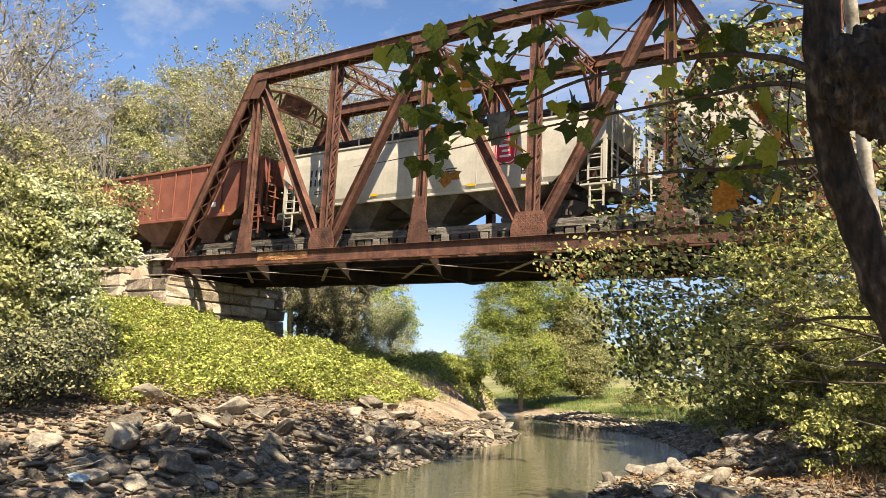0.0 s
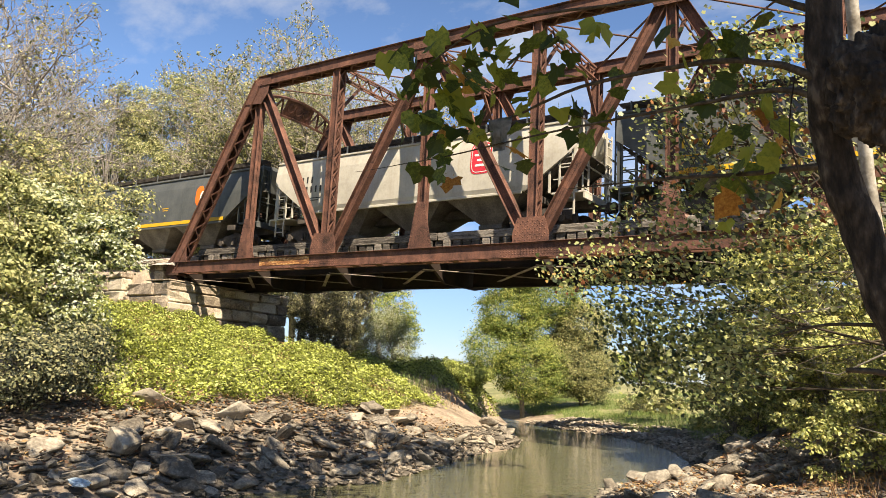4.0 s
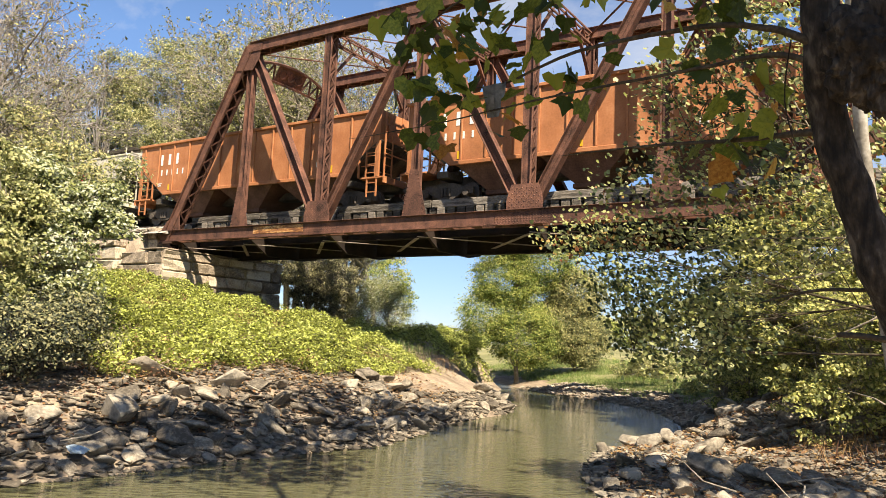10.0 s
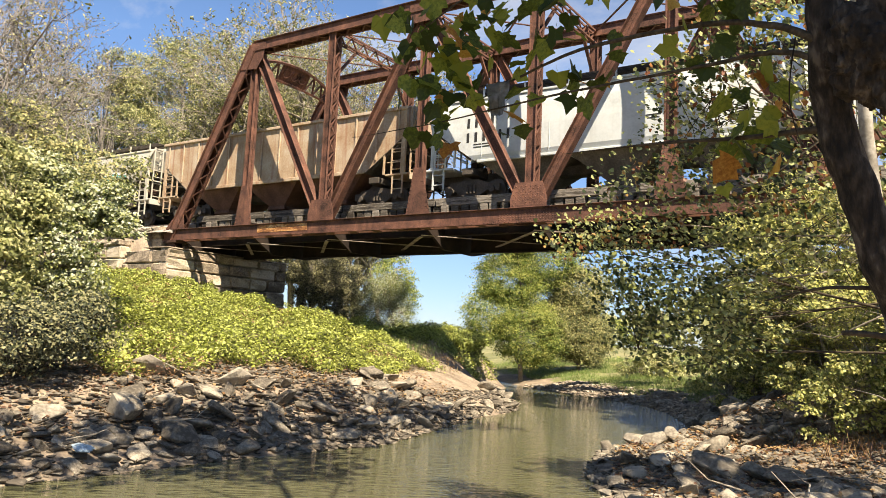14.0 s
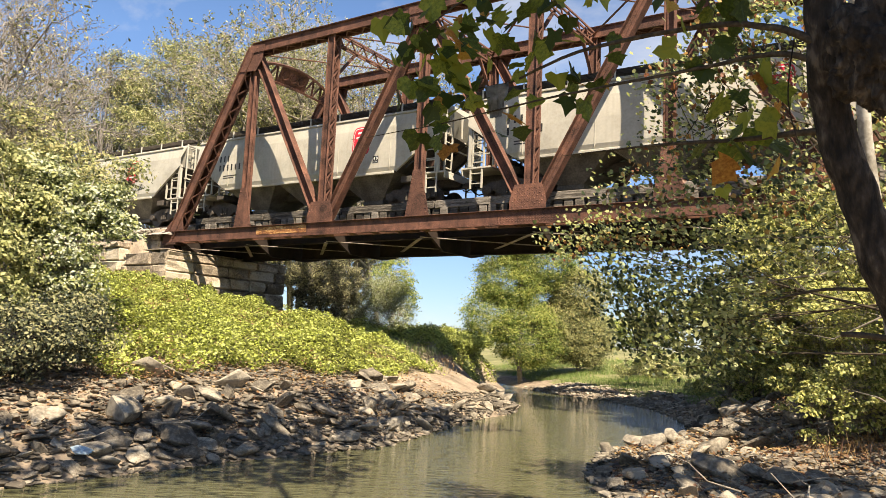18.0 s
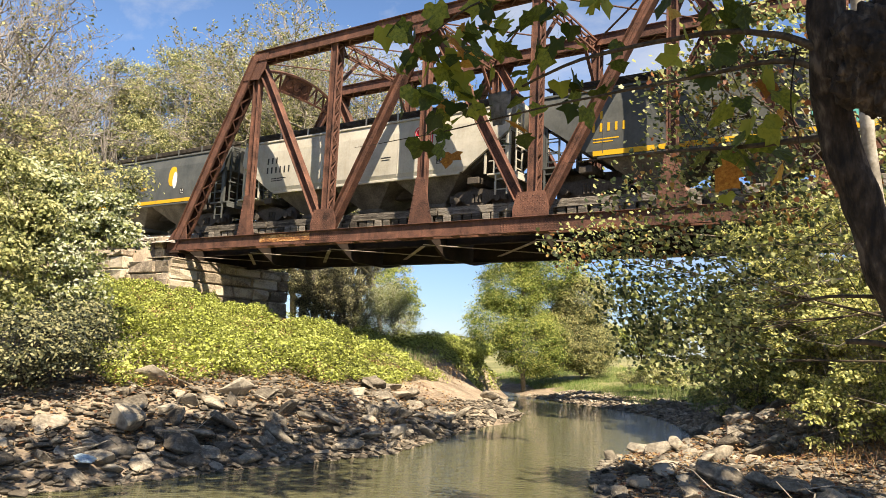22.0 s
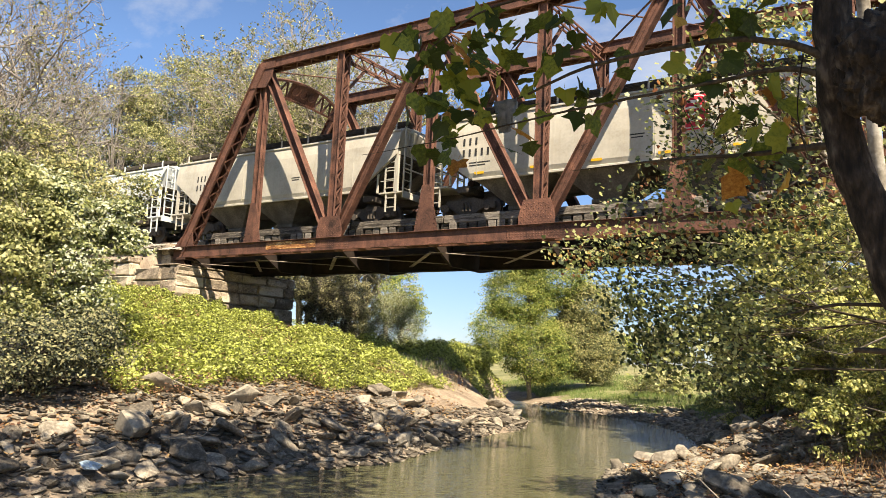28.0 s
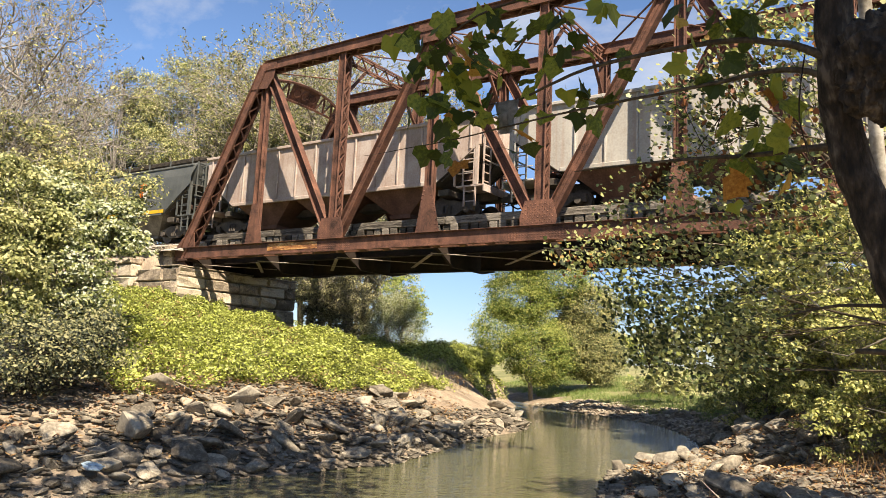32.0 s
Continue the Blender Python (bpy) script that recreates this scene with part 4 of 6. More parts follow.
def shape_mark(car, x, z, rx, rz, key, power, label="", proud=0.0):
    """A painted rounded shape on the near side: an ellipse at power 2, squarer above."""
    bm = bmesh.new()
    rows_ = []
    for k in range(15):
        a = math.pi * (k / 14 - 0.5)
        pz = math.copysign(abs(math.sin(a)) ** (2 / power), a) * rz
        pw = max(0.004, abs(math.cos(a)) ** (2 / power) * rx)
        y = side_sheet_y(z + pz)
        rows_.append([bm.verts.new(p) for p in ((-pw, y - 0.014 - proud, pz), (pw, y - 0.014 - proud, pz), (pw, y - 0.003, pz), (-pw, y - 0.003, pz))])
    for a, b in zip(rows_, rows_[1:]):
        for k in range(4):
            bm.faces.new((a[k], a[(k + 1) % 4], b[(k + 1) % 4], b[k]))
    bm.faces.new(rows_[0][::-1]), bm.faces.new(rows_[-1])
    ob = part("marking", bm, MARK[key], car, label)
    ob.matrix_basis = pose(x, 0, z)


MESH = {}


def cached(key, make):
    if key not in MESH:
        MESH[key] = make()
    return MESH[key]


def covered_hopper(e, col, label, stripe="", logo="", letters="black", graffiti=""):
    car = empty("covered_hopper_car", label, "rail car", "cars of the freight train")
    mat = PAINT[col]
    share("body", cached(("cb", col, e), lambda: curved_body_mesh(mat, e)), car)
    running_gear(car, e)
    end_fittings(car, col, mat, e)
    span = 2 * (e - 2.05) / 3
    for x in (-span, 0, span):
        share("hopper_bay", cached(("bay", e), lambda: hopper_bay_mesh("hopper_bay", BAY, span - 0.06, 1.48, 1.44, 0.45, 0.9, 0.7)), car, pose(x, 0, 0))

    # side sill, roof walk, hatches
    def sill():
        bm = bmesh.new()
        for s in (-1, 1):
            add_box(bm, (-e + 2.1, min(s * 1.5, s * 1.6), 1.32), (e - 2.1, max(s * 1.5, s * 1.6), 1.42), 0.015)
        return mesh_of(bm, "side_sill", mat)
    share("side_sill", cached(("sill", col, e), sill), car)

    def walk_mesh():
        bm = bmesh.new()
        for s in (-1, 1):
            add_box(bm, (-e, min(s * 0.7, s * 0.74), 4.03), (e, max(s * 0.7, s * 0.74), 4.2))
        return mesh_of(bm, "roof_walk", GRIME)
    rw = share("roof_walk", cached(("walk", e), walk_mesh), car)
    plank = cached(("plank", e), lambda: bar_mesh(GRIME, "plank", (-e - 0.1, -0.03, 4.2), (e + 0.1, 0.03, 4.23)))
    for y in (0.75, 0.88, 1.01, 1.14):
        share("plank", plank, rw, pose(0, y, 0)), share("plank", plank, rw, pose(0, -y, 0))
    support = cached(("support", col), lambda: bar_mesh(mat, "walk_support", (-0.03, -0.02, 3.78), (0.03, 0.02, 4.22)))
    for k in range(9):
        share("walk_support", support, rw, pose(-e + 0.4 + (2 * e - 0.8) * k / 8, -1.27, 0))

    def hatch():
        bm = bmesh.new()
        add_box(bm, (-1.55, -0.36, 4.03), (1.55, 0.36, 4.16), 0.03)
        for k in range(4):
            add_box(bm, (-1.3 + k * 0.86, -0.42, 4.16), (-1.22 + k * 0.86, 0.42, 4.2))
        return mesh_of(bm, "hatch_cover", mat)
    for x in (-5.0, -1.7, 1.7, 5.0):
        share("hatch_cover", cached(("hatch", col), hatch), car, pose(x, 0, 0))

    def eave():
        bm = bmesh.new()
        for s in (-1, 1):
            add_box(bm, (-e, min(s * 1.42, s * 1.52), 3.72), (e, max(s * 1.42, s * 1.52), 3.8), 0.015)
        return mesh_of(bm, "eave_rail", mat)
    share("eave_rail", cached(("eave", col, e), eave), car)
    if letters:
        h = 0.42 if col == "white" else 0.33
        marking(car, glyph_row(-e + 1.7, 2.82, h, 4 if col == "white" else 3), letters)
        marking(car, glyph_row(-e + 1.7, 2.82 - 1.3 * h, h, 6), letters)
        marking(car, [(-e + 2.4, 2.0, 0.9, 0.04), (-e + 2.3, 1.9, 0.7, 0.04), (1.4, 2.3, 0.5, 0.04), (1.4, 2.2, 0.4, 0.04)], letters)
        marking(car, [(e - 3.0, 1.95, 0.28, 0.28)], "black")
        marking(car, [(e - 3.06, 1.99, 0.07, 0.12), (e - 2.93, 1.99, 0.07, 0.12), (e - 3.0, 1.86, 0.2, 0.04)], "white")
    if stripe:
        for s in (-1, 1):
            y = s * 1.6075
            if stripe == "yellow":
                share("stripe", cached(("stripe", e), lambda: bar_mesh(MARK["yellow"], "stripe", (-e + 1.95, -0.006, 1.43), (e - 1.95, 0.006, 1.6))), car, pose(0, y, 0), "yellow stripe along the sill")
            else:
                for k in range(5):
                    share("reflector", cached("reflector", lambda: bar_mesh(MARK["yellow"], "reflector", (-0.2, -0.006, 1.55), (0.2, 0.006, 1.64))), car, pose(-4.6 + k * 2.3, y, 0), "yellow reflective patch")
    if logo == "red":
        x = e - 3.8
        shape_mark(car, x, 2.8, 0.45, 0.60, "red", 4.5, "painted emblem")
        shape_mark(car, x, 2.8, 0.40, 0.54, "white", 4.5, "", 0.004)
        shape_mark(car, x, 2.8, 0.375, 0.51, "red", 4.5, "", 0.008)
        for k, w in enumerate((0.2, 0.28, 0.16, 0.24)):
            shape_mark(car, x, 3.13 - 0.2 * k, w, 0.045, "white", 5, "", 0.012)
    elif logo:
        shape_mark(car, e - 3.8, 2.75, 0.3, 0.5, logo, 2.4, "painted emblem")
        shape_mark(car, e - 3.6, 2.55, 0.16, 0.42, "white", 2.0, "", 0.004)
    if graffiti:
        r = random.Random(9)
        for i in range(6):
            x, z = e - 5.6 + i * 0.72, 2.15 + r.uniform(-0.08, 0.12)
            w, h = r.uniform(0.27, 0.34), r.uniform(0.42, 0.6)
            shape_mark(car, x, z, w + 0.09, h + 0.08, "white", 5, "spray-painted outline")
            shape_mark(car, x, z, w + 0.03, h + 0.03, "black", 5, "spray-painted outline", 0.003)
            shape_mark(car, x, z, w, h, graffiti, 5, "spray-painted letter shape", 0.006)
            shape_mark(car, x + r.uniform(-0.06, 0.1), z + 0.2, w * 0.42, h * 0.13, "black", 4, "", 0.010)
            if i % 2:
                shape_mark(car, x + r.uniform(-0.08, 0.08), z - 0.28, w * 0.36, h * 0.22, "black", 4, "", 0.010)
    return car


def open_hopper(e, col, label, top=4.02, covered=False, letters="white"):
    car = empty("hopper_car" if not covered else "ribbed_covered_hopper_car", label, "rail car", "cars of the freight train")
    mat = PAINT[col]
    share("body", cached(("ob", col, covered, e), lambda: ribbed_body_mesh(mat, top, covered, e)), car)
    running_gear(car, e)
    end_fittings(car, col, mat, e)

    def rib(low):
        bm = bmesh.new()
        add_box(bm, (-0.04, -0.055, low), (0.04, 0, top - 0.14), 0.012)
        return mesh_of(bm, "side_post", mat)
    n = 14
    for s in (-1, 1):
        for k in range(n):
            x = -e + 0.35 + (2 * e - 0.7) * k / (n - 1)
            low = round(max(1.53, 1.5 + (abs(x) - (e - 1.95)) * 0.71), 2)
            share("side_post", cached(("rib", col, covered, low), lambda: rib(low)), car, pose(x, s * 1.503, 0, 0, 0, 0 if s < 0 else 180))
    span = 2 * (e - 2.05) / 3
    for x in (-span, 0, span):
        share("hopper_bay", cached(("obay", e), lambda: hopper_bay_mesh("hopper_bay", BAY_RUST, span - 0.06, 1.45, 1.5, 0.45, 0.9, 0.9)), car, pose(x, 0, 0))
    if covered:
        def walk2():
            bm = bmesh.new()
            for k in range(4):
                add_box(bm, (-e, -0.3 + 0.16 * k, top + 0.26), (e, -0.2 + 0.16 * k, top + 0.29))
            for k in range(12):
                add_box(bm, (-e + 0.2 + (2 * e - 0.4) * k / 11 - 0.03, -0.3, top + 0.16), (-e + 0.2 + (2 * e - 0.4) * k / 11 + 0.03, 0.3, top + 0.26))
            return mesh_of(bm, "roof_walk", GRIME)
        share("roof_walk", cached(("walk2", e), walk2), car)
    if letters:
        marking(car, glyph_row(-e + 1.7, 3.15, 0.62, 3, 0.95), letters, False)
        marking(car, glyph_row(-e + 1.75, 2.5, 0.32, 5, 1.25), letters, False)
        marking(car, [(e - 3.2, 2.0, 0.3, 0.22), (-e + 1.6, 1.95, 0.4, 0.05), (-e + 1.6, 1.85, 0.3, 0.05)], letters, False)
        marking(car, [(-e + 2.35, 1.75, 0.1, 0.3), (e - 2.5, 1.75, 0.1, 0.3), (0.0, 1.7, 0.1, 0.22)], "yellow", False)
    return car


BEIGE = "beige covered hopper car with grimy bays"
RED_CAR = "red-brown ribbed open hopper car with white lettering"
# rear coupling of each car at the clip's start, its builder, paint and marks
CONSIST = [
    (37.2, covered_hopper, ("beige", BEIGE, "marks", "red")),
    (21.2, covered_hopper, ("beige", BEIGE, "marks", "red")),
    (4.9, covered_hopper, ("beige", BEIGE + " and a red emblem", "marks", "red")),
    (-12.6, open_hopper, ("red", RED_CAR)),
    (-29.6, covered_hopper, ("grey", "dark grey covered hopper car with a yellow stripe and emblem", "yellow", "yellow", "yellow")),
    (-45.4, covered_hopper, ("beige", BEIGE + " and a red emblem", "", "red")),
    (-62.3, covered_hopper, ("grey", "dark grey covered hopper car with an orange emblem", "yellow", "orange", "yellow")),
    (-79.4, open_hopper, ("red", RED_CAR)),
    (-95.7, open_hopper, ("orange", "faded orange ribbed open hopper car")),
    (-111.8, open_hopper, ("orange", "faded orange ribbed open hopper car")),
    (-128.5, open_hopper, ("orange", "faded orange ribbed open hopper car")),
    (-144.0, covered_hopper, ("beige", BEIGE + " and a red emblem", "", "red")),
    (-159.7, covered_hopper, ("white", "plain white covered hopper car with black lettering")),
    (-176.0, open_hopper, ("tan", "rust-stained tan ribbed covered hopper car", 3.92, True, "")),
    (-191.3, covered_hopper, ("beige", BEIGE + " and teal spray paint", "marks", "", "black", "teal")),
    (-207.2, covered_hopper, ("beige", BEIGE + " and a red emblem", "", "red")),
    (-222.4, covered_hopper, ("beige", BEIGE + " and a red emblem", "", "red")),
    (-237.8, covered_hopper, ("beige", BEIGE + " and a red emblem", "", "red")),
    (-253.6, covered_hopper, ("grey", "dark grey covered hopper car with teal spray paint", "yellow", "orange", "yellow", "teal")),
    (-268.8, covered_hopper, ("beige", BEIGE + " and a red emblem", "", "red")),
    (-285.1, covered_hopper, ("grey", "dark grey covered hopper car with a yellow emblem", "yellow", "yellow", "yellow")),
    (-301.7, open_hopper, ("red", RED_CAR)),
    (-318.2, open_hopper, ("red", RED_CAR)),
    (-333.6, covered_hopper, ("beige", BEIGE + " and a red emblem", "marks", "red")),
    (-349.1, covered_hopper, ("beige", BEIGE)),
    (-364.3, covered_hopper, ("white", "plain white covered hopper car with black lettering", "marks")),
    (-380.7, open_hopper, ("pale", "chalky grey ribbed covered hopper car", 3.92, True, "")),
    (-397.5, open_hopper, ("pink", "rust-bleached ribbed covered hopper car", 3.92, True, "")),
    (-413.6, covered_hopper, ("grey", "dark grey covered hopper car with a yellow stripe", "yellow", "orange", "yellow")),
]
cars = []
front = 53.5
for rear, build, spec_ in CONSIST:
    half = round(((front - rear) - 1.35) / 2 * 4) / 4
    cars.append((build(half, *spec_), (front + rear) / 2))
    front = rear


def travelled(t):
    return 12.483 * t - 0.01739 * t * t + 0.000454 * t ** 3

# ---- plants ----
DIAMOND = np.array([(0, -0.5, 0), (0.30, -0.05, 0.07), (0, 0.55, 0), (-0.30, -0.05, 0.07)])
DIAMOND_F = [(0, 1, 2), (0, 2, 3)]
half_palm = [(0.0, -0.30), (0.18, -0.40), (0.46, -0.30), (0.40, -0.12), (0.55, 0.12), (0.36, 0.20), (0.24, 0.36), (0.0, 0.60)]
PALM = np.array([(x, y, 0.10 * abs(x) - 0.06 * (x * x + y * y)) for x, y in half_palm] + [(-x, y, 0.10 * abs(x) - 0.06 * (x * x + y * y)) for x, y in half_palm[-2:0:-1]])
PALM_F = [(0, i, i + 1) for i in range(1, 13)]
BLADE = np.array([(-0.03, 0, 0), (0.03, 0, 0), (0.0, 1.0, 0.15)])
BLADE_F = [(0, 1, 2)]


def leaf_axes(n, rs, up=0.5):
    """Random leaf axes: the normal leans upward by up."""
    nrm = rs.normal(size=(n, 3))
    nrm[:, 2] = np.abs(nrm[:, 2]) * (0.4 + up) + up
    nrm /= np.linalg.norm(nrm, axis=1)[:, None]
    t = rs.normal(size=(n, 3))
    t -= (t * nrm).sum(1)[:, None] * nrm
    t /= np.linalg.norm(t, axis=1)[:, None]
    return np.cross(t, nrm), t, nrm


def leaf_mesh(name, centres, sizes, mat, rs, shape=(DIAMOND, DIAMOND_F), up=0.5, axes=None):
    """All leaves of a crown as one mesh."""
    v, f = shape
    n, k = len(centres), len(v)
    a, b, c = axes if axes is not None else leaf_axes(n, rs, up)
    co = centres[:, None, :] + sizes[:, None, None] * (v[None, :, 0:1] * a[:, None, :] + v[None, :, 1:2] * b[:, None, :] + v[None, :, 2:3] * c[:, None, :])
    faces = (np.array(f)[None] + (np.arange(n) * k)[:, None, None]).reshape(-1, 3)
    me = bpy.data.meshes.new(name)
    me.vertices.add(n * k)
    me.vertices.foreach_set("co", co.astype(np.float32).ravel())
    me.loops.add(faces.size)
    me.loops.foreach_set("vertex_index", faces.astype(np.int32).ravel())
    me.polygons.add(len(faces))
    me.polygons.foreach_set("loop_start", np.arange(0, faces.size, 3, dtype=np.int32))
    me.update(calc_edges=True)
    me.materials.append(mat)
    return me


def blob_points(blobs, n, rs, shell=0.5):
    """Points in a union of ellipsoids, thicker towards their skins."""
    vol = np.array([b[3] * b[4] * b[5] for b in blobs]) ** 0.75
    pick = rs.choice(len(blobs), n, p=vol / vol.sum())
    d = rs.normal(size=(n, 3))
    d /= np.linalg.norm(d, axis=1)[:, None]
    r = rs.uniform(0, 1, n) ** (1 / 3)
    r = r * (1 - shell) + shell * (0.72 + 0.33 * rs.uniform(0, 1, n))
    bb = np.array(blobs)
    return bb[pick, :3] + d * r[:, None] * bb[pick, 3:6]


def plant(name, label, category, base, blobs, leaves, size, mat, seed, bark=None, trunk=0.15, clump=14, spread=0.45, shell=0.5,
          shape=(DIAMOND, DIAMOND_F), up=0.4, limbs=14, lean=(0, 0), group="", twigs=60):
    """Trunk with limbs and twigs, and a crown of leaves gathered in clumps at the twig ends. blobs are relative to base."""
    rs = np.random.RandomState(seed)
    ob = empty(name, label, category, group, pose(*base))
    top = max(b[2] + 0.4 * b[5] for b in blobs)
    bm = bmesh.new()
    cx = sum(b[0] for b in blobs) / len(blobs) + lean[0]
    cy = sum(b[1] for b in blobs) / len(blobs) + lean[1]
    spine = [Vector((cx * u + 0.25 * trunk * rs.normal(), cy * u + 0.25 * trunk * rs.normal(), -0.25 + (top + 0.25) * u)) for u in np.linspace(0, 1, 7)]
    add_tube(bm, spine, [trunk * (1.25 - 1.1 * u) for u in np.linspace(0, 1, 7)], 9)
    ends = blob_points(blobs, limbs + twigs, rs, 0.4)
    limb_pts = []
    for e in ends[:limbs]:
        e = Vector(e)
        u = min(0.85, max(0.12, (e.z / top) * 0.6))
        i = u * 6
        s = spine[int(i)].lerp(spine[min(6, int(i) + 1)], i - int(i))
        mid = s.lerp(e, 0.5) + Vector((0, 0, 0.12 * (e - s).length)) + Vector(rs.normal(size=3)) * 0.06 * (e - s).length
        r0 = trunk * (0.55 - 0.35 * u)
        add_tube(bm, [s, s.lerp(mid, 0.5) + Vector(rs.normal(size=3)) * 0.03, mid, mid.lerp(e, 0.5), e], [r0, r0 * 0.8, r0 * 0.6, r0 * 0.38, r0 * 0.12], 6)
        limb_pts += [s.lerp(mid, 0.6), s.lerp(mid, 0.8), mid, mid.lerp(e, 0.25), mid.lerp(e, 0.5), mid.lerp(e, 0.75), e]
    part("trunk", bm, bark or BARK_GREY, ob, smooth=True)
    bm = bmesh.new()
    lp = np.array([tuple(p) for p in limb_pts])
    for e in ends[limbs:]:
        j = int(np.argmin(((lp - e) ** 2).sum(1)))
        j = min(len(lp) - 1, max(0, j + rs.randint(-2, 2)))
        s, e = Vector(lp[j]), Vector(e)
        m_ = s.lerp(e, 0.55) + Vector(rs.normal(size=3)) * 0.08 * (e - s).length
        r0 = max(0.006, trunk * 0.09)
        add_tube(bm, [s, m_, e], [r0, r0 * 0.7, r0 * 0.3], 4)
    tagged(part("twig_spray", bm, bark or BARK_GREY, ob), kind="stuff")
    if shape[0] is DIAMOND:
        # rounded lumps of leaves, lit on their outer sides
        n = max(1, leaves // 70)
        cc = blob_points(blobs, n, rs, shell)
        k = len(cc) * 70
        d = rs.normal(size=(k, 3))
        d[:, 2] = np.where(d[:, 2] < -0.4, -d[:, 2], d[:, 2])
        d /= np.linalg.norm(d, axis=1)[:, None]
        rad = np.repeat(rs.uniform(0.6, 1.5, len(cc)), 70) * spread * 1.75
        pts = np.repeat(cc, 70, 0) + d * (rad * rs.uniform(0.45, 1.1, k))[:, None] * np.array([1, 1, 0.7])
        nrm = d * 0.65 - np.array(SUN_WAY) * 0.6 + rs.normal(size=(k, 3)) * 0.45
        nrm /= np.linalg.norm(nrm, axis=1)[:, None]
        t = rs.normal(size=(k, 3))
        t -= (t * nrm).sum(1)[:, None] * nrm
        t /= np.linalg.norm(t, axis=1)[:, None]
        axes = (np.cross(t, nrm), t, nrm)
    else:
        n = max(1, leaves // clump)
        cc = blob_points(blobs, n, rs, shell)
        k = len(cc) * clump
        pts = np.repeat(cc, clump, 0) + rs.normal(size=(k, 3)) * spread * np.array([1, 1, 0.7])
        nrm = rs.normal(size=(k, 3)) * 0.55 - np.array(SUN_WAY)
        nrm /= np.linalg.norm(nrm, axis=1)[:, None]
        t = rs.normal(size=(k, 3))
        t -= (t * nrm).sum(1)[:, None] * nrm
        t /= np.linalg.norm(t, axis=1)[:, None]
        axes = (np.cross(t, nrm), t, nrm)
    me = leaf_mesh("crown", pts, size * rs.uniform(0.6, 1.25, len(pts)), mat, rs, shape, up, axes)
    share("crown", me, ob)
    return ob


def at_ground(x, y):
    return (x, y, float(ground_height(x, y)))



# ---- rocks ----
def rock_mesh(seed, mat):
    """An angular broken block: the hull of scattered points, flattened."""
    r = random.Random(seed)
    bm = bmesh.new()
    flat = r.uniform(0.26, 0.55)
    for _ in range(15):
        d = Vector((r.gauss(0, 1), r.gauss(0, 1), r.gauss(0, 1))).normalized() * r.uniform(0.42, 0.56)
        bm.verts.new((d.x * r.uniform(0.95, 1.25), d.y * 0.85, d.z * flat))
    out = bmesh.ops.convex_hull(bm, input=bm.verts[:])
    junk = list({g for k in ("geom_interior", "geom_unused") for g in out[k] if isinstance(g, bmesh.types.BMVert)})
    bmesh.ops.delete(bm, geom=junk, context="VERTS")
    bmesh.ops.bevel(bm, geom=bm.edges[:], offset=0.025, segments=1, affect="EDGES")
    return mesh_of(bm, "rock", mat)


ROCKS = {mat: [rock_mesh(i, mat) for i in range(24)] for mat in (ROCK, ROCK_PALE)}


def right_depth(x, y):
    return x - np.interp(y, RIGHT_Y, RIGHT_X)


def rock_bank(name, label, depth, x_range, y_range, seed, sizes, reach, count, small, mat=ROCK):
    """Large rocks as single pieces, the rubble between them joined."""
    bank = empty(name, label, "rocks", kind="structure")
    r = random.Random(seed)
    made, tries, kept = 0, 0, []
    while made < count and tries < 60000:
        tries += 1
        x, y = r.uniform(*x_range), r.uniform(*y_range)
        d = float(depth(x, y))
        if not -0.35 < d < reach * (0.75 + 0.35 * math.sin(y * 0.9) + 0.15 * math.sin(y * 2.3)):
            continue
        u = r.random()
        s = sizes[0] + (sizes[1] - sizes[0]) * u ** 1.6
        s *= 0.6 + 0.4 * min(1.0, max(0.0, d / 1.3))
        if d < 0.5 * s - 0.12:
            continue
        if any((x - a) ** 2 + (y - b) ** 2 < (0.33 * (s + c)) ** 2 for a, b, c in kept):
            continue
        kept.append((x, y, s))
        z = float(ground_height(x, y)) + s * r.uniform(0.08, 0.26)
        m = Matrix.LocRotScale((x, y, z), Euler((r.gauss(0, 0.32), r.gauss(0, 0.32), r.uniform(0, 6.28))), (s * 1.15, s * 1.05, s))
        share("rock", ROCKS[mat][r.randrange(24)], bank, m)
        made += 1
    rs = np.random.RandomState(seed)
    verts, faces, off = [], [], 0
    base = []
    for me in ROCKS[mat][:10]:
        bm = bmesh.new()
        bm.from_mesh(me)
        bmesh.ops.dissolve_limit(bm, angle_limit=0.5, verts=bm.verts[:], edges=bm.edges[:])
        bmesh.ops.triangulate(bm, faces=bm.faces[:])
        bm.verts.index_update()
        base.append((np.array([v.co[:] for v in bm.verts]), np.array([[v.index for v in f.verts] for f in bm.faces])))
        bm.free()
    n = 0
    while n < small:
        x, y = rs.uniform(*x_range), rs.uniform(*y_range)
        d = float(depth(x, y))
        if not -0.12 < d < reach * 1.25:
            continue
        n += 1
        s = 0.06 + 0.24 * rs.uniform() ** 2
        v, f = base[rs.randint(10)]
        a = rs.uniform(0, 6.28)
        c_, s_ = math.cos(a), math.sin(a)
        p = np.stack([v[:, 0] * c_ - v[:, 1] * s_, v[:, 0] * s_ + v[:, 1] * c_, v[:, 2]], 1) * s
        verts.append(p + (x, y, float(ground_height(x, y)) + s * 0.12))
        faces.append(f + off)
        off += len(v)
    ob = mesh_object("rubble", np.concatenate(verts).tolist(), np.concatenate(faces).tolist(), mat, bank)
    tagged(ob, kind="stuff")



def left_depth(x, y):
    return np.interp(y, LEFT_Y, LEFT_X) - x


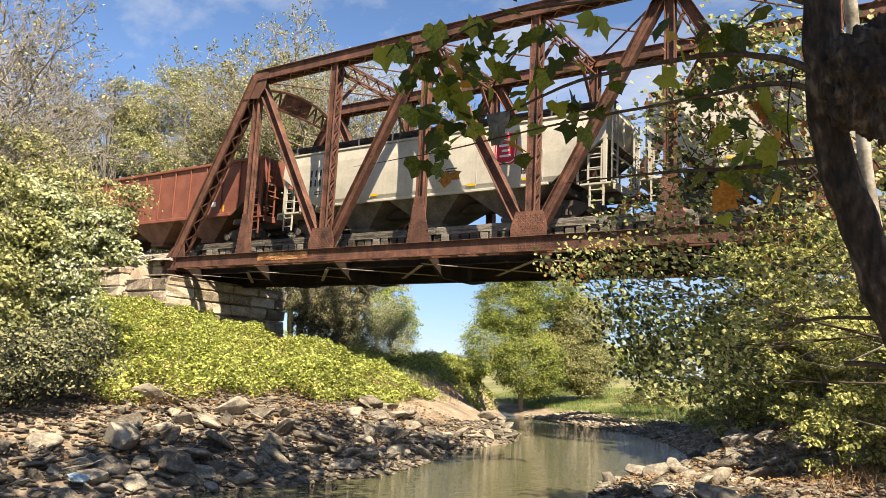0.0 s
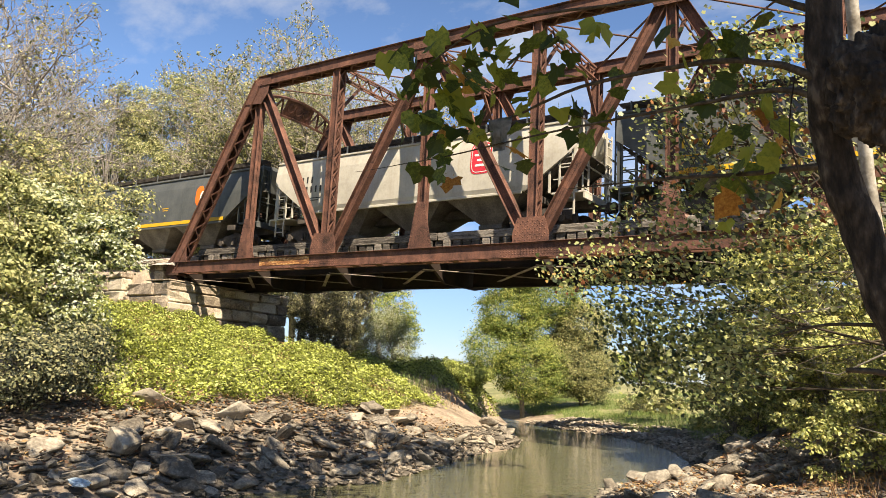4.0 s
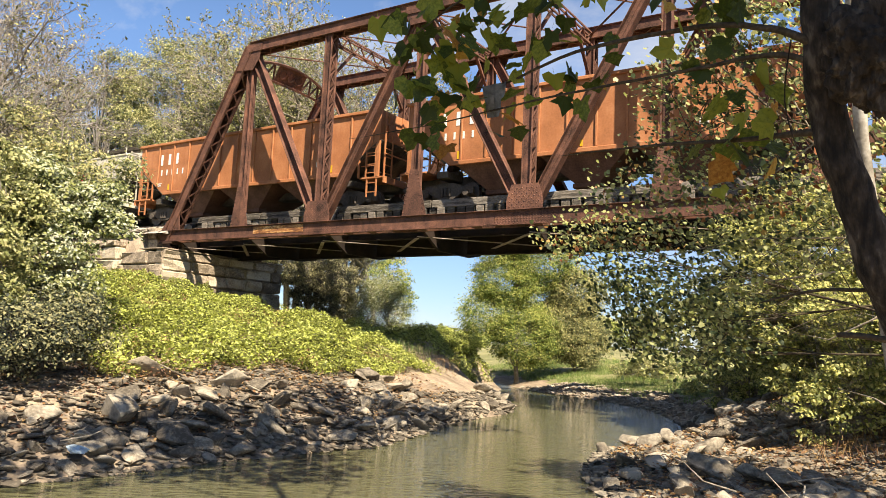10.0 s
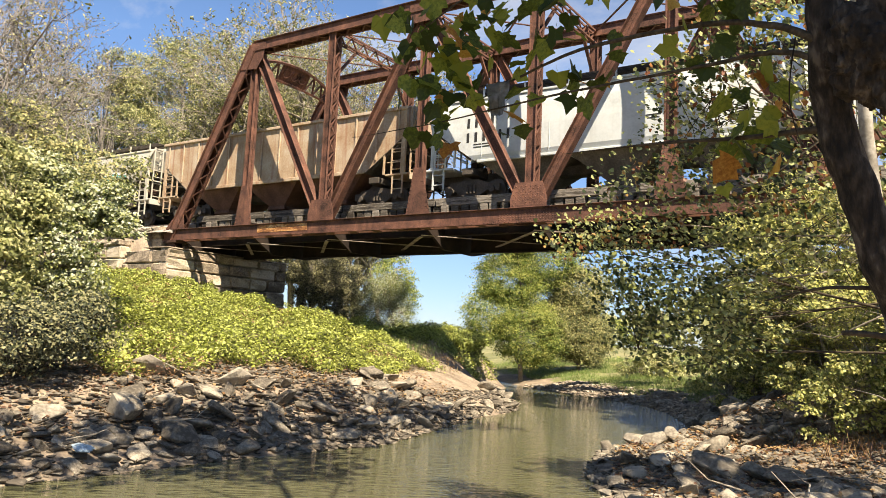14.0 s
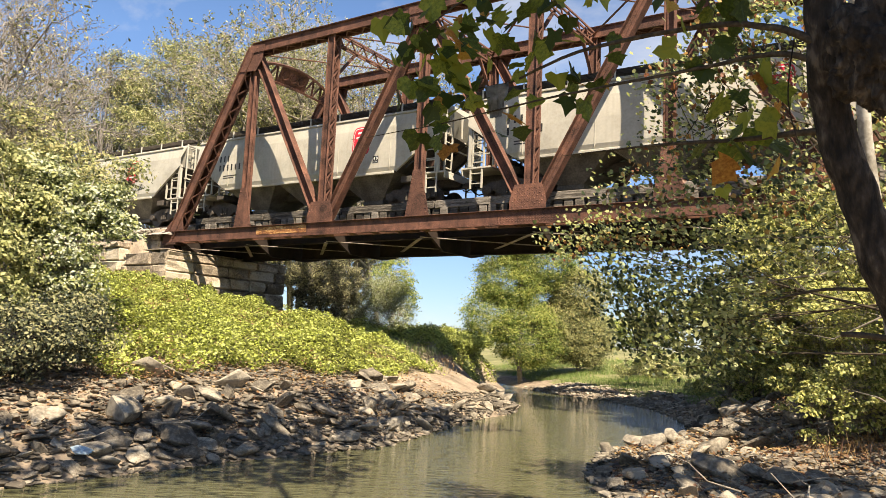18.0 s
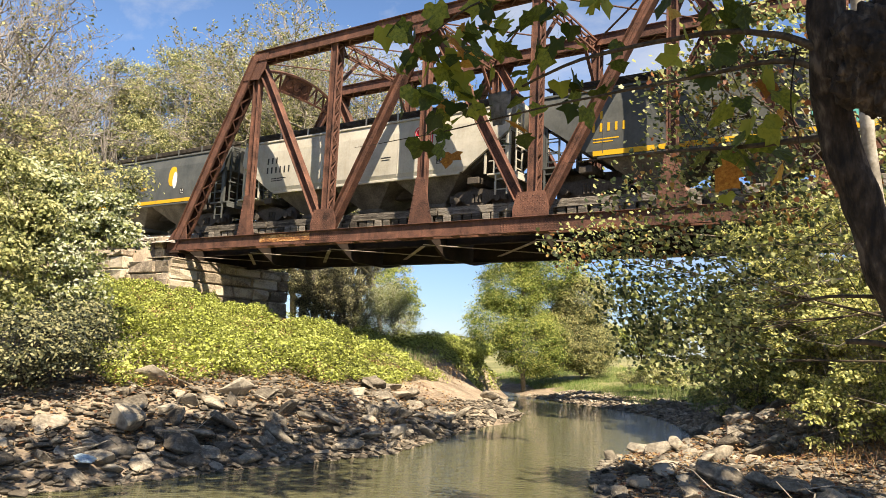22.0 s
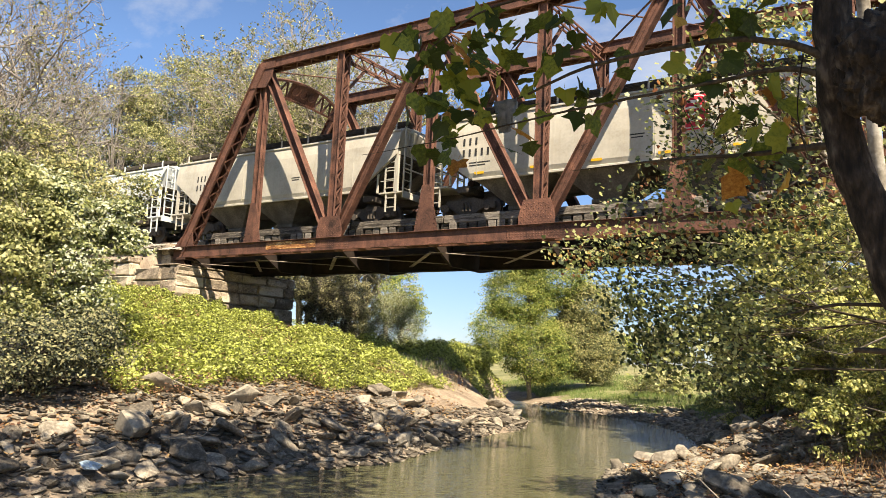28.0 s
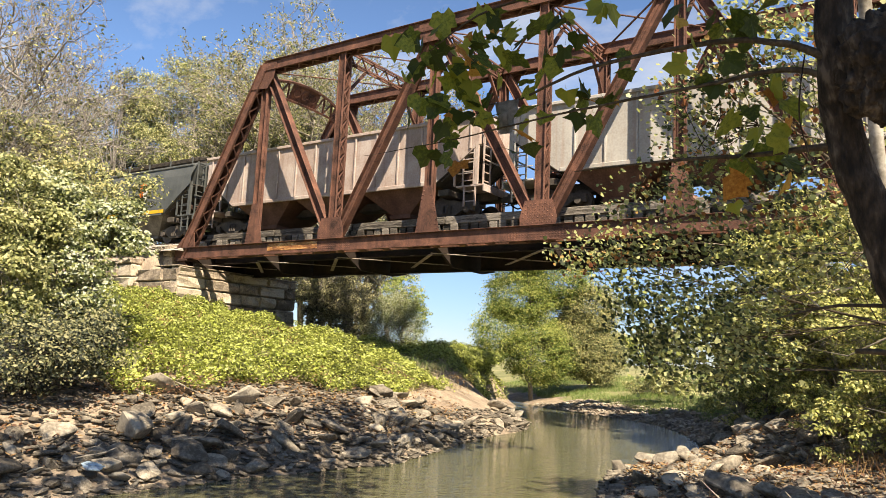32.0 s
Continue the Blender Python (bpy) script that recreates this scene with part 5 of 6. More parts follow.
rock_bank("rock_bank_west", "grey broken rocks heaped along the water's edge", lambda x, y: left_depth(x, y) * (1 + 1.6 * step01((y + 6) / 4)), (14, 20.4), (-20, 2.5), 5, (0.3, 1.0), 2.9, 300, 6000)
rock_bank("rock_bank_east", "grey broken rocks and slabs on the gravel bank", right_depth, (23, 31), (-15, 1.5), 16, (0.2, 0.85), 4.2, 300, 6500)
rock_bank("rock_bank_north", "pale stones along the far shore", right_depth, (9, 24.5), (1.5, 13), 7, (0.15, 0.45), 2.6, 200, 2600, ROCK_PALE)


# ---- ground cover ----
def vine_cover(name, label, test, n, size, mat, seed, box, lift=(0.02, 0.25), up=1.2, shape=(DIAMOND, DIAMOND_F)):
    rs = np.random.RandomState(seed)
    x = rs.uniform(box[0], box[1], n * 4)
    y = rs.uniform(box[2], box[3], n * 4)
    k = test(x, y)
    x, y = x[k][:n], y[k][:n]
    z = ground_height(x, y)
    tuft = 0.5 * np.maximum(0, wave(x, y, 1.7, 2.0)) + 0.18 * np.maximum(0, wave(x, y, 4.3, 0.5)) + 0.10 * np.maximum(0, wave(x, y, 8.1, 1.5))
    h = rs.uniform(lift[0], lift[1], len(x)) + tuft * (lift[1] > 0.2)
    pts = np.stack([x, y, z + h], 1)
    axes = None
    if shape[0] is BLADE:
        n2 = len(x)
        b = np.stack([rs.normal(0, 0.35, n2), rs.normal(0, 0.35, n2), np.ones(n2)], 1)
        b /= np.linalg.norm(b, axis=1)[:, None]
        a = np.cross(b, rs.normal(size=(n2, 3)))
        a /= np.linalg.norm(a, axis=1)[:, None]
        axes = (a, b, np.cross(a, b))
    me = leaf_mesh(name, pts, size * rs.uniform(0.6, 1.3, len(x)), mat, rs, shape, up, axes)
    return tagged(share(name, me, None), label, name.replace("_", " "), kind="stuff")


rock_bank("rubble_slope", "pale rubble spilling over the abutment wall", lambda x, y: 0.5, (-8.5, -1.0), (-0.75, 0.2), 8, (0.15, 0.32), 3.0, 70, 900)

vine_cover("vine_cover", "bright yellow-green vines covering the bank", lambda x, y: (left_depth(x, y) > 2.7 + 0.4 * wave(x, y, 1.1)) & (y < 1.2 - 0.2 * np.maximum(0, x - 8)) & ((y < -1.35) | (x > 1.1)) & (y > -13.5), 230000, 0.095, LEAF_VINE, 1, (-6, 16.5, -14, 1.2), up=0.7)
vine_cover("vine_cover", "green vines hanging over the steep bank", lambda x, y: (left_depth(x, y) > 0.15 + np.interp(y, [4, 8.5, 11], [1.5, 2.2, 0.35]) + 0.25 * wave(x, y, 1.3)), 120000, 0.10, LEAF_VINE, 2, (-8, 15, 3.5, 20), up=0.7)
vine_cover("weeds", "reddish dry weeds at the edge of the vines", lambda x, y: (np.abs(left_depth(x, y) - 3.0 - 0.5 * wave(x, y, 1.1)) < 0.5) & (wave(x, y, 0.8, 2.0) > 0.05), 4000, 0.07, LEAF_DRY, 4, (9, 18, -14, 3), (0.0, 0.3), 0.5)
vine_cover("weeds", "rusty dry leaves scattered through the vines", lambda x, y: (left_depth(x, y) > 3.2) & (wave(x, y, 0.9, 4.0) + 0.4 * wave(x, y, 2.7, 1.0) > 0.45) & (y < -1.3), 7000, 0.075, LEAF_DRY, 14, (-2, 16, -13, 1), (0.1, 0.34), 0.6)
vine_cover("grass", "dry grass and weeds on the far bank", lambda x, y: (right_depth(x, y) > 2.2 + 0.8 * wave(x, y, 1.2)) & (wave(x, y, 0.9, 3.0) > -0.4), 46000, 0.24, GRASS, 3, (4, 26, 5, 26), (0, 0.05), 0.1, (BLADE, BLADE_F))
vine_cover("grass", "tall dry grass on the bank", lambda x, y: (left_depth(x, y) > 2.0) & (left_depth(x, y) < 9), 2500, 0.3, GRASS, 8, (5, 13, 0.2, 3.5), (0, 0.05), 0.1, (BLADE, BLADE_F))
vine_cover("weeds", "straw-coloured dry weeds where the vines thin out", lambda x, y: (np.abs(left_depth(x, y) - 4.0 - 0.5 * wave(x, y, 1.1)) < 1.5) & (wave(x, y, 1.6, 0.7) > -0.3), 1500, 0.22, STRAW, 23, (8, 16, -5, 3.2), (0, 0.12), 0.1, (BLADE, BLADE_F))
vine_cover("weeds", "straw-coloured dry weeds where the vines thin out", lambda x, y: (left_depth(x, y) > 1.6) & (wave(x, y, 1.1, 0.7) > 0.1), 1500, 0.25, STRAW, 24, (3, 13, 2.5, 14), (0, 0.1), 0.1, (BLADE, BLADE_F))
vine_cover("leaf_litter", "brown fallen leaves between the rocks", lambda x, y: (right_depth(x, y) > 0.3), 16000, 0.085, LEAF_DRY, 9, (24, 33, -16, 2), (0.02, 0.16), 1.5)
vine_cover("leaf_litter", "brown fallen leaves between the rocks", lambda x, y: (left_depth(x, y) > 0.6) & (left_depth(x, y) < 4.5), 5000, 0.09, LEAF_DRY, 10, (13, 20, -20, -2), (0.02, 0.16), 1.5)


# ---- trees and bushes ----
def blobs_at(base, spots):
    """Crown blobs given by world centres and radii, turned into offsets from the base."""
    return [(x - base[0], y - base[1], z - base[2], rx, ry, rz) for x, y, z, rx, ry, rz in spots]


def grown(name, label, category, base, spots, *args, **kw):
    return plant(name, label, category, base, blobs_at(base, spots), *args, **kw)


def bare_tree(label, base, height, seed, leaves, mat, width=1.0, r0=0.12, lean=(0, 0), group="", bark=None, fork=0.25):
    """A tree of forking limbs, branches and fine twigs, with single leaves left at the tips."""
    rs = np.random.RandomState(seed)
    ob = empty("bare_tree", label, "tree", group, pose(*base))
    thick, fine, tips = bmesh.new(), bmesh.new(), []
    counts = (10, 7, 6, 3)
    todo = [(Vector((0, 0, -0.2)), Vector((lean[0], lean[1], 1.0)), height * 0.72, r0, 0)]
    while todo:
        p, d, n, r, level = todo.pop()
        d = d.normalized()
        pts = [p]
        k = (6, 5, 4, 3, 3)[level]
        for i in range(k):
            d = (d + Vector(rs.normal(size=3)) * (0.10, 0.2, 0.26, 0.3, 0.35)[level] + Vector((0, 0, 0.10 if level else 0.05))).normalized()
            pts.append(pts[-1] + d * n / k)
        rad = [r * (1 - 0.8 * i / k) for i in range(k + 1)]
        add_tube(thick if level < 2 else fine, pts, rad, (8, 6, 4, 3, 3)[level])
        if level == 4:
            tips.append(pts[-1]), tips.append(pts[-2])
            continue
        for c in range(counts[level]):
            u = (fork if level == 0 else 0.2) + (1 - (fork if level == 0 else 0.2)) * (c + rs.uniform(0.2, 1.0)) / counts[level]
            f = min(k - 0.001, u * k)
            q = pts[int(f)].lerp(pts[int(f) + 1], f - int(f))
            way = (pts[int(f) + 1] - pts[int(f)]).normalized()
            side = Vector(rs.normal(size=3))
            side = (side - way * side.dot(way)).normalized()
            out = way * 0.75 + side * (0.85 * width if level == 0 else 0.75)
            todo.append((q, out, n * (0.52, 0.5, 0.48, 0.5)[level] * (1.1 - 0.3 * u) * rs.uniform(0.75, 1.15), max(0.0009 * height, r * (0.42, 0.45, 0.5, 0.6)[level]), level + 1))
    part("trunk", thick, bark or BARK_GREY, ob, smooth=True)
    tagged(part("twig_spray", fine, bark or BARK_GREY, ob), kind="stuff")
    tp = np.array([tuple(t_) for t_ in tips])
    tp = tp[rs.randint(0, len(tp), leaves)] + rs.normal(size=(leaves, 3)) * 0.05
    share("crown", leaf_mesh("crown", tp, (0.07 + 0.004 * height) * rs.uniform(0.6, 1.25, leaves), mat, rs), ob)
    return ob


# beyond the bridge
b = at_ground(10.6, 14.6)
grown("tree", "leafy cottonwood turning yellow on the far bank", "tree", b, [(10.85, 15.2, 2.6, 2.0, 2.0, 1.9), (9.3, 13.4, 3.6, 1.4, 1.4, 1.7), (9.9, 14.5, 5.6, 1.9, 1.9, 1.7), (11.1, 16.2, 6.6, 2.0, 2.0, 1.8), (10.2, 14.2, 8.2, 1.6, 1.6, 1.6)], 125000, 0.095, LEAF_GREEN, 11, trunk=0.11, spread=0.3, shell=0.7)
b = at_ground(12.8, 17.2)
grown("tree", "yellowing cottonwood on the far bank", "tree", b, [(12.2, 16.9, 3.2, 1.8, 1.8, 1.9), (13.3, 17.4, 2.4, 1.3, 1.3, 1.4), (12.9, 17.0, 5.0, 1.5, 1.5, 1.5)], 85000, 0.095, LEAF_TREE, 14, trunk=0.1, spread=0.3, shell=0.7)
b = at_ground(6.2, 8.9)
grown("bush", "pale grey-green willow bush on the bank", "bush", b, [(5.7, 8.8, 3.3, 1.5, 1.5, 1.3), (5.6, 9.0, 4.4, 1.2, 1.2, 0.9)], 32000, 0.06, LEAF_SILVER, 12, trunk=0.05, spread=0.3, twigs=900, limbs=30)
b = at_ground(3.8, 11.8)
grown("tree", "small green tree behind the bank", "tree", b, [(3.8, 11.8, 5.4, 1.3, 1.3, 1.3), (4.4, 11.9, 4.2, 1.0, 1.0, 1.0)], 9000, 0.10, LEAF_GREEN, 15, trunk=0.06, spread=0.2)
for i, (x, y) in enumerate(((1.6, 7.6), (3.0, 8.2), (2.0, 10.2))):
    b = at_ground(x, y)
    grown("bush", "dark brown-green thicket behind the abutment", "bush", b, [(x, y, 3.6, 1.1, 1.1, 1.3), (x - 0.3, y, 5.0, 1.0, 1.0, 1.2)], 15000, 0.085, LEAF_DARK, 16 + i, trunk=0.05, spread=0.2, twigs=300, group="thicket behind the abutment")
for i, (x, y, h) in enumerate(((9.2, 11.0, 1.5), (7.6, 12.4, 1.7), (6.0, 14.2, 1.9), (4.2, 16.4, 2.0), (2.2, 19.0, 2.2), (-0.5, 23.0, 2.4))):
    b, h = at_ground(x, y), 0.45 * h
    grown("bush", "low bright shrub wrapped in vines on the bank", "bush", b, [(x, y, b[2] + 0.2 * h, 1.3, 1.2, 0.5 * h), (x + 0.5, y - 0.3, b[2], 1.1, 1.0, 0.5 * h), (x - 0.7, y + 0.3, b[2] + 0.3 * h, 0.9, 0.9, 0.45 * h)], 12000, 0.09, LEAF_VINE, 430 + i, trunk=0.03, spread=0.2, shell=0.8, group="vine shrubs on the bank")
# low woods far up the creek
for i in range(11):
    x, y = -16 + 4.4 * i, 62 - 1.2 * i + 5 * math.sin(i * 2.3)
    b = at_ground(x, y)
    h = 3.0 + 1.6 * abs(math.sin(i * 1.7))
    grown("tree", "low leafy tree far up the creek", "tree", b, [(x, y, b[2] + h * 0.5, 2.4, 2.0, h * 0.4), (x + 1.2, y + 0.5, b[2] + h * 0.8, 1.5, 1.5, h * 0.25), (x - 1.3, y, b[2] + h * 0.75, 1.4, 1.4, h * 0.25)], 5000, 0.24, (LEAF_OLIVE, LEAF_GREEN, LEAF_DARK)[i % 3], 400 + i, trunk=0.08, spread=0.35, group="woods far up the creek")
# woods beyond the railway
WOODS = ((-35.8, 9.6, 21.5, 0), (-30.7, 10.5, 21.2, 2), (-23.8, 10.5, 21.4, 0), (-25.6, 14.5, 23.0, 1), (-17.4, 12, 21.8, 1), (-23.7, 19, 25.6, 0), (-12.9, 14.5, 21.2, 0),
         (-17.1, 21.5, 23.4, 0), (-9.8, 18.5, 19.8, 2), (-5.0, 17.5, 16.4, 2), (-15.5, 26, 21.5, 2), (-7.5, 22, 17.5, 2), (-42, 16, 22, 0))
for i, (x, y, h, kind_) in enumerate(WOODS):
    b = at_ground(x, y)
    h = h - b[2] + 2
    rs = np.random.RandomState(100 + i)
    blobs = [(0.4 * rs.normal(), 0.4 * rs.normal(), h * 0.9, 1.6, 1.6, h * 0.09)]
    for j in range(11):
        u = rs.uniform(0.22, 0.82)
        rad = 3.4 * (1 - 0.45 * abs(u - 0.5))
        a = rs.uniform(0, 6.28)
        blobs.append((rad * 0.75 * math.cos(a), rad * 0.75 * math.sin(a), h * u, rs.uniform(1.2, 2.2), rs.uniform(1.2, 2.2), rs.uniform(1.2, 2.3)))
    plant("tree", ("yellow-green autumn cottonwood behind the railway", "green cottonwood behind the railway", "thin half-bare tree behind the railway")[kind_], "tree", b, blobs,
          (42000, 42000, 20000)[kind_], 0.165, (LEAF_TREE, LEAF_OLIVE, LEAF_DARK)[kind_], 30 + i, trunk=0.24, spread=0.38, limbs=26, twigs=(420, 380, 700)[kind_], group="woods behind the railway")

for i, (x, y, h) in enumerate(((-13.5, 18.0, 26.5), (-10.6, 18.5, 26.0), (-7.0, 18.0, 24.5), (-4.4, 17.5, 22.5), (-2.2, 18.5, 20.5), (-17.0, 16.5, 25.0), (-8.6, 16.5, 23.0), (-5.6, 19.5, 23.5), (-12.0, 16.0, 24.0))):
    bare_tree("tall half-bare tree with brown twigs behind the railway", at_ground(x, y), h, 560 + i, 7000, (LEAF_OLIVE, LEAF_TREE)[i % 2], 0.8, 0.17, group="bare trees behind the railway", bark=TWIG_PALE, fork=0.3)

# near bank by the abutment
b = at_ground(14.9, -14.3)
grown("bush", "silvery yellow-green bush above the rocks", "bush", b, [(15.1, -14.1, 3.6, 0.8, 0.8, 1.0), (14.2, -14.1, 4.9, 0.8, 0.8, 0.8), (14.9, -13.4, 4.5, 0.7, 0.7, 0.55), (15.2, -13.05, 4.35, 0.4, 0.35, 0.3), (15.7, -13.9, 3.0, 0.5, 0.5, 0.6), (15.6, -13.0, 4.15, 0.28, 0.25, 0.28), (15.75, -12.9, 4.5, 0.12, 0.1, 0.08), (15.4, -13.1, 4.85, 0.3, 0.3, 0.25)], 22000, 0.09, LEAF_SILVER, 51, trunk=0.04, spread=0.15, twigs=260)
b = at_ground(15.1, -15.8)
grown("bush", "yellow-green bush above the rocks", "bush", b, [(15.5, -15.6, 3.1, 0.9, 0.9, 1.1), (15.3, -16.0, 4.3, 0.8, 0.8, 0.8), (14.9, -15.2, 5.0, 0.7, 0.7, 0.6), (15.3, -14.9, 4.2, 0.6, 0.6, 0.6)], 20000, 0.09, LEAF_OLIVE, 54, trunk=0.04, spread=0.15, twigs=260)
b = at_ground(12.8, -13.2)
grown("bush", "yellow-leaved bush beside the track", "bush", b, [(12.8, -13.2, 5.6, 1.2, 1.0, 0.9), (12.0, -13.8, 6.2, 1.2, 1.2, 1.0), (13.4, -12.4, 4.9, 0.8, 0.8, 0.8), (14.6, -12.6, 5.5, 0.7, 0.6, 0.5)], 18000, 0.085, LEAF_TREE, 56, trunk=0.05, spread=0.2, twigs=260)
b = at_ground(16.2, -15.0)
grown("bush", "low tangled dark green bush above the rocks, hollow shade in its leaf colour", "bush", b, [(16.8, -15.4, 1.9, 0.8, 0.9, 0.7), (16.3, -14.2, 2.1, 0.8, 0.8, 0.7)], 11000, 0.07, LEAF_SHADE, 52, bark=BARK, trunk=0.03, spread=0.18, twigs=320, limbs=30)
for i, (x, y, h, n, w) in enumerate(((10.2, -13.9, 9.5, 900, 1.0), (8.2, -12.6, 9.0, 700, 1.1), (5.0, -10.5, 10.0, 1200, 1.1), (11.6, -15.2, 8.5, 700, 1.0), (2.0, -8.5, 10.5, 1200, 1.1), (9.3, -15.6, 8.0, 900, 1.2), (6.6, -11.8, 9.5, 900, 1.2), (11.0, -12.6, 7.0, 800, 1.2))):
    bare_tree("nearly bare tree with thin grey twigs and yellow leaves", at_ground(x, y), h, 530 + i, n, LEAF_TREE, w, 0.09, group="bare trees beside the track")

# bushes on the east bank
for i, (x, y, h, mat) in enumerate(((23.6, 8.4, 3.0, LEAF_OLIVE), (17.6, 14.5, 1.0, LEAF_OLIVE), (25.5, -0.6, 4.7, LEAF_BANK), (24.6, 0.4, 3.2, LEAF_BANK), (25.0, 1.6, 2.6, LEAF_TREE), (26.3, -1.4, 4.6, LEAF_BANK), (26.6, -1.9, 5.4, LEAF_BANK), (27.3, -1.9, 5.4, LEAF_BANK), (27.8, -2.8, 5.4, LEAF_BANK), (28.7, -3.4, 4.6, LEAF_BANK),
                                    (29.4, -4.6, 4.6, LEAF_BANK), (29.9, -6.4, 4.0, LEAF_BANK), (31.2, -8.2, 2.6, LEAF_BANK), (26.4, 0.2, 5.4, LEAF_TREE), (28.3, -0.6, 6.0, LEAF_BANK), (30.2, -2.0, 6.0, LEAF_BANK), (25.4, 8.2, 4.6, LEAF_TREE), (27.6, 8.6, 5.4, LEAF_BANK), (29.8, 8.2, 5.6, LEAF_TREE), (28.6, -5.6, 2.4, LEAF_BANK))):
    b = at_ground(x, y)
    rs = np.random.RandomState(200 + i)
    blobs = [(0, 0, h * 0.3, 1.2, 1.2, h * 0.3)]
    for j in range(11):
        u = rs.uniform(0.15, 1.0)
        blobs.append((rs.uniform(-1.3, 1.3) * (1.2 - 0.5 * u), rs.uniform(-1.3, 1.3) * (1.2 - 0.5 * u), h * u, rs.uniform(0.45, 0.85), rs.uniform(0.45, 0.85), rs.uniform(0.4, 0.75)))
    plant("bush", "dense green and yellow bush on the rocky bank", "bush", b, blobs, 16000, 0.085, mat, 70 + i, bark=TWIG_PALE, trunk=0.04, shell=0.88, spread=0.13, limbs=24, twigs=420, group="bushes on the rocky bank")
vine_cover("weeds", "brown dry weeds under the bushes", lambda x, y: (right_depth(x, y) > 3.8 + 0.6 * wave(x, y, 1.4)) & (y > -9), 3000, 0.3, LEAF_DRY, 21, (26, 33, -9, 3), (0, 0.05), 0.1, (BLADE, BLADE_F))

# sycamore limbs hanging over the bank
b = at_ground(32.6, -13.4)
HIGH_SPRAYS = [(27.6, -15.07, 4.82), (27.92, -15.03, 4.96), (28.31, -15.14, 4.92), (28.68, -15.28, 4.91), (27.78, -14.91, 4.5), (28.14, -14.83, 4.54), (28.52, -14.95, 4.51), (28.88, -15.1, 4.47),
    (29.32, -15.17, 4.14), (27.5, -14.7, 4.24), (27.91, -14.77, 4.12), (28.35, -14.86, 4.06), (28.72, -14.98, 3.95), (27.06, -14.45, 3.96), (28.25, -15.31, 5.3), (28.61, -15.43, 5.23),
    (29.23, -15.46, 4.99)]
LOW_SPRAYS = [(27.56, -14.48, 3.86), (28.1, -14.63, 3.74), (28.9, -14.99, 3.62), (29.35, -15.15, 3.66), (26.28, -13.81, 3.59), (26.82, -13.92, 3.55), (27.34, -14.15, 3.44), (27.89, -14.42, 3.38),
    (28.78, -14.84, 3.24), (27.07, -13.87, 3.04), (26.83, -13.72, 2.66), (25.91, -13.63, 3.49), (26.56, -13.75, 3.12), (27.67, -14.22, 3.0), (28.16, -14.4, 2.92), (27.33, -13.87, 2.6),
    (28.34, -14.51, 3.3), (28.53, -14.74, 3.64), (26.6, -13.6, 2.9), (26.9, -13.6, 2.4)]
DROOPING = [(26.75, -13.5, 2.37), (27.12, -14.0, 2.58), (27.35, -14.5, 2.27), (27.32, -13.5, 2.65), (27.43, -14.0, 2.35), (27.85, -14.5, 2.49), (27.6, -13.5, 2.21), (28.07, -14.0, 2.37), (27.51, -14.5, 2.83), (26.88, -13.5, 2.9), (27.73, -14.0, 2.84), (26.97, -14.5, 2.98)]
SPOTS = HIGH_SPRAYS + LOW_SPRAYS + DROOPING
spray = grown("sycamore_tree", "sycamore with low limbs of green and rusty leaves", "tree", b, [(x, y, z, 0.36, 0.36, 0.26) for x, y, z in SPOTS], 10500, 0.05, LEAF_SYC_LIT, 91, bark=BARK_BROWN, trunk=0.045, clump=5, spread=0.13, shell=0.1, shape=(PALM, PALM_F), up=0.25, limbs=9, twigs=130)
rs = np.random.RandomState(92)
cc = blob_points([(x - b[0], y - b[1], z - b[2], 0.4, 0.4, 0.3) for x, y, z in SPOTS if z > 3.4], 700, rs, 0.1)
share("dry_leaves", leaf_mesh("dry_leaves", cc, 0.05 * rs.uniform(0.7, 1.3, len(cc)), LEAF_RUST, rs, (PALM, PALM_F), 0.1), spray, None, "rusty curled leaves")
for limb in (
        ((29.39, -14.82, 2.6), (28.95, -14.35, 2.4), (28.57, -14.09, 2.47)),
        ((29.42, -14.91, 1.87), (29.34, -14.82, 1.91), (29.01, -14.34, 1.96)),
        ((28.79, -14.59, 2.8), (28.56, -14.44, 3.02), (28.18, -14.36, 3.43), (28.03, -14.32, 3.62)),
        ((29.0, -15.03, 4.29), (28.81, -14.98, 4.4), (28.32, -14.94, 4.67), (27.71, -14.99, 5.01)),
        ((29.0, -15.0, 4.17), (28.39, -14.79, 3.8), (27.82, -14.62, 3.84), (27.22, -14.35, 3.72), (26.52, -14.04, 3.61)),
        ((29.14, -14.8, 3.29), (28.29, -14.53, 3.35), (27.42, -14.21, 3.24), (26.63, -13.96, 3.36)),
        ((29.07, -14.92, 3.88), (28.65, -15.12, 4.76), (28.27, -15.19, 5.29)),
        ((29.05, -14.77, 2.99), (28.26, -14.38, 2.92), (27.44, -14.06, 2.83), (26.8, -13.83, 2.59)),
):
    bm = bmesh.new()
    pts = [Vector(p) - Vector(b) for p in limb]
    n = len(pts) - 1
    add_tube(bm, pts, [0.009 * (1 - 0.75 * k / n) for k in range(n + 1)], 6)
    part("branch", bm, TWIG_PALE, spray, smooth=True)

# ---- sycamore beside the camera ----
syc = empty("sycamore_tree", "leaning sycamore trunk with a burl and large lobed leaves", "tree", "", pose(29.92, -18.95, float(ground_height(29.92, -18.95))))
SB = Vector(syc.matrix_basis.translation)


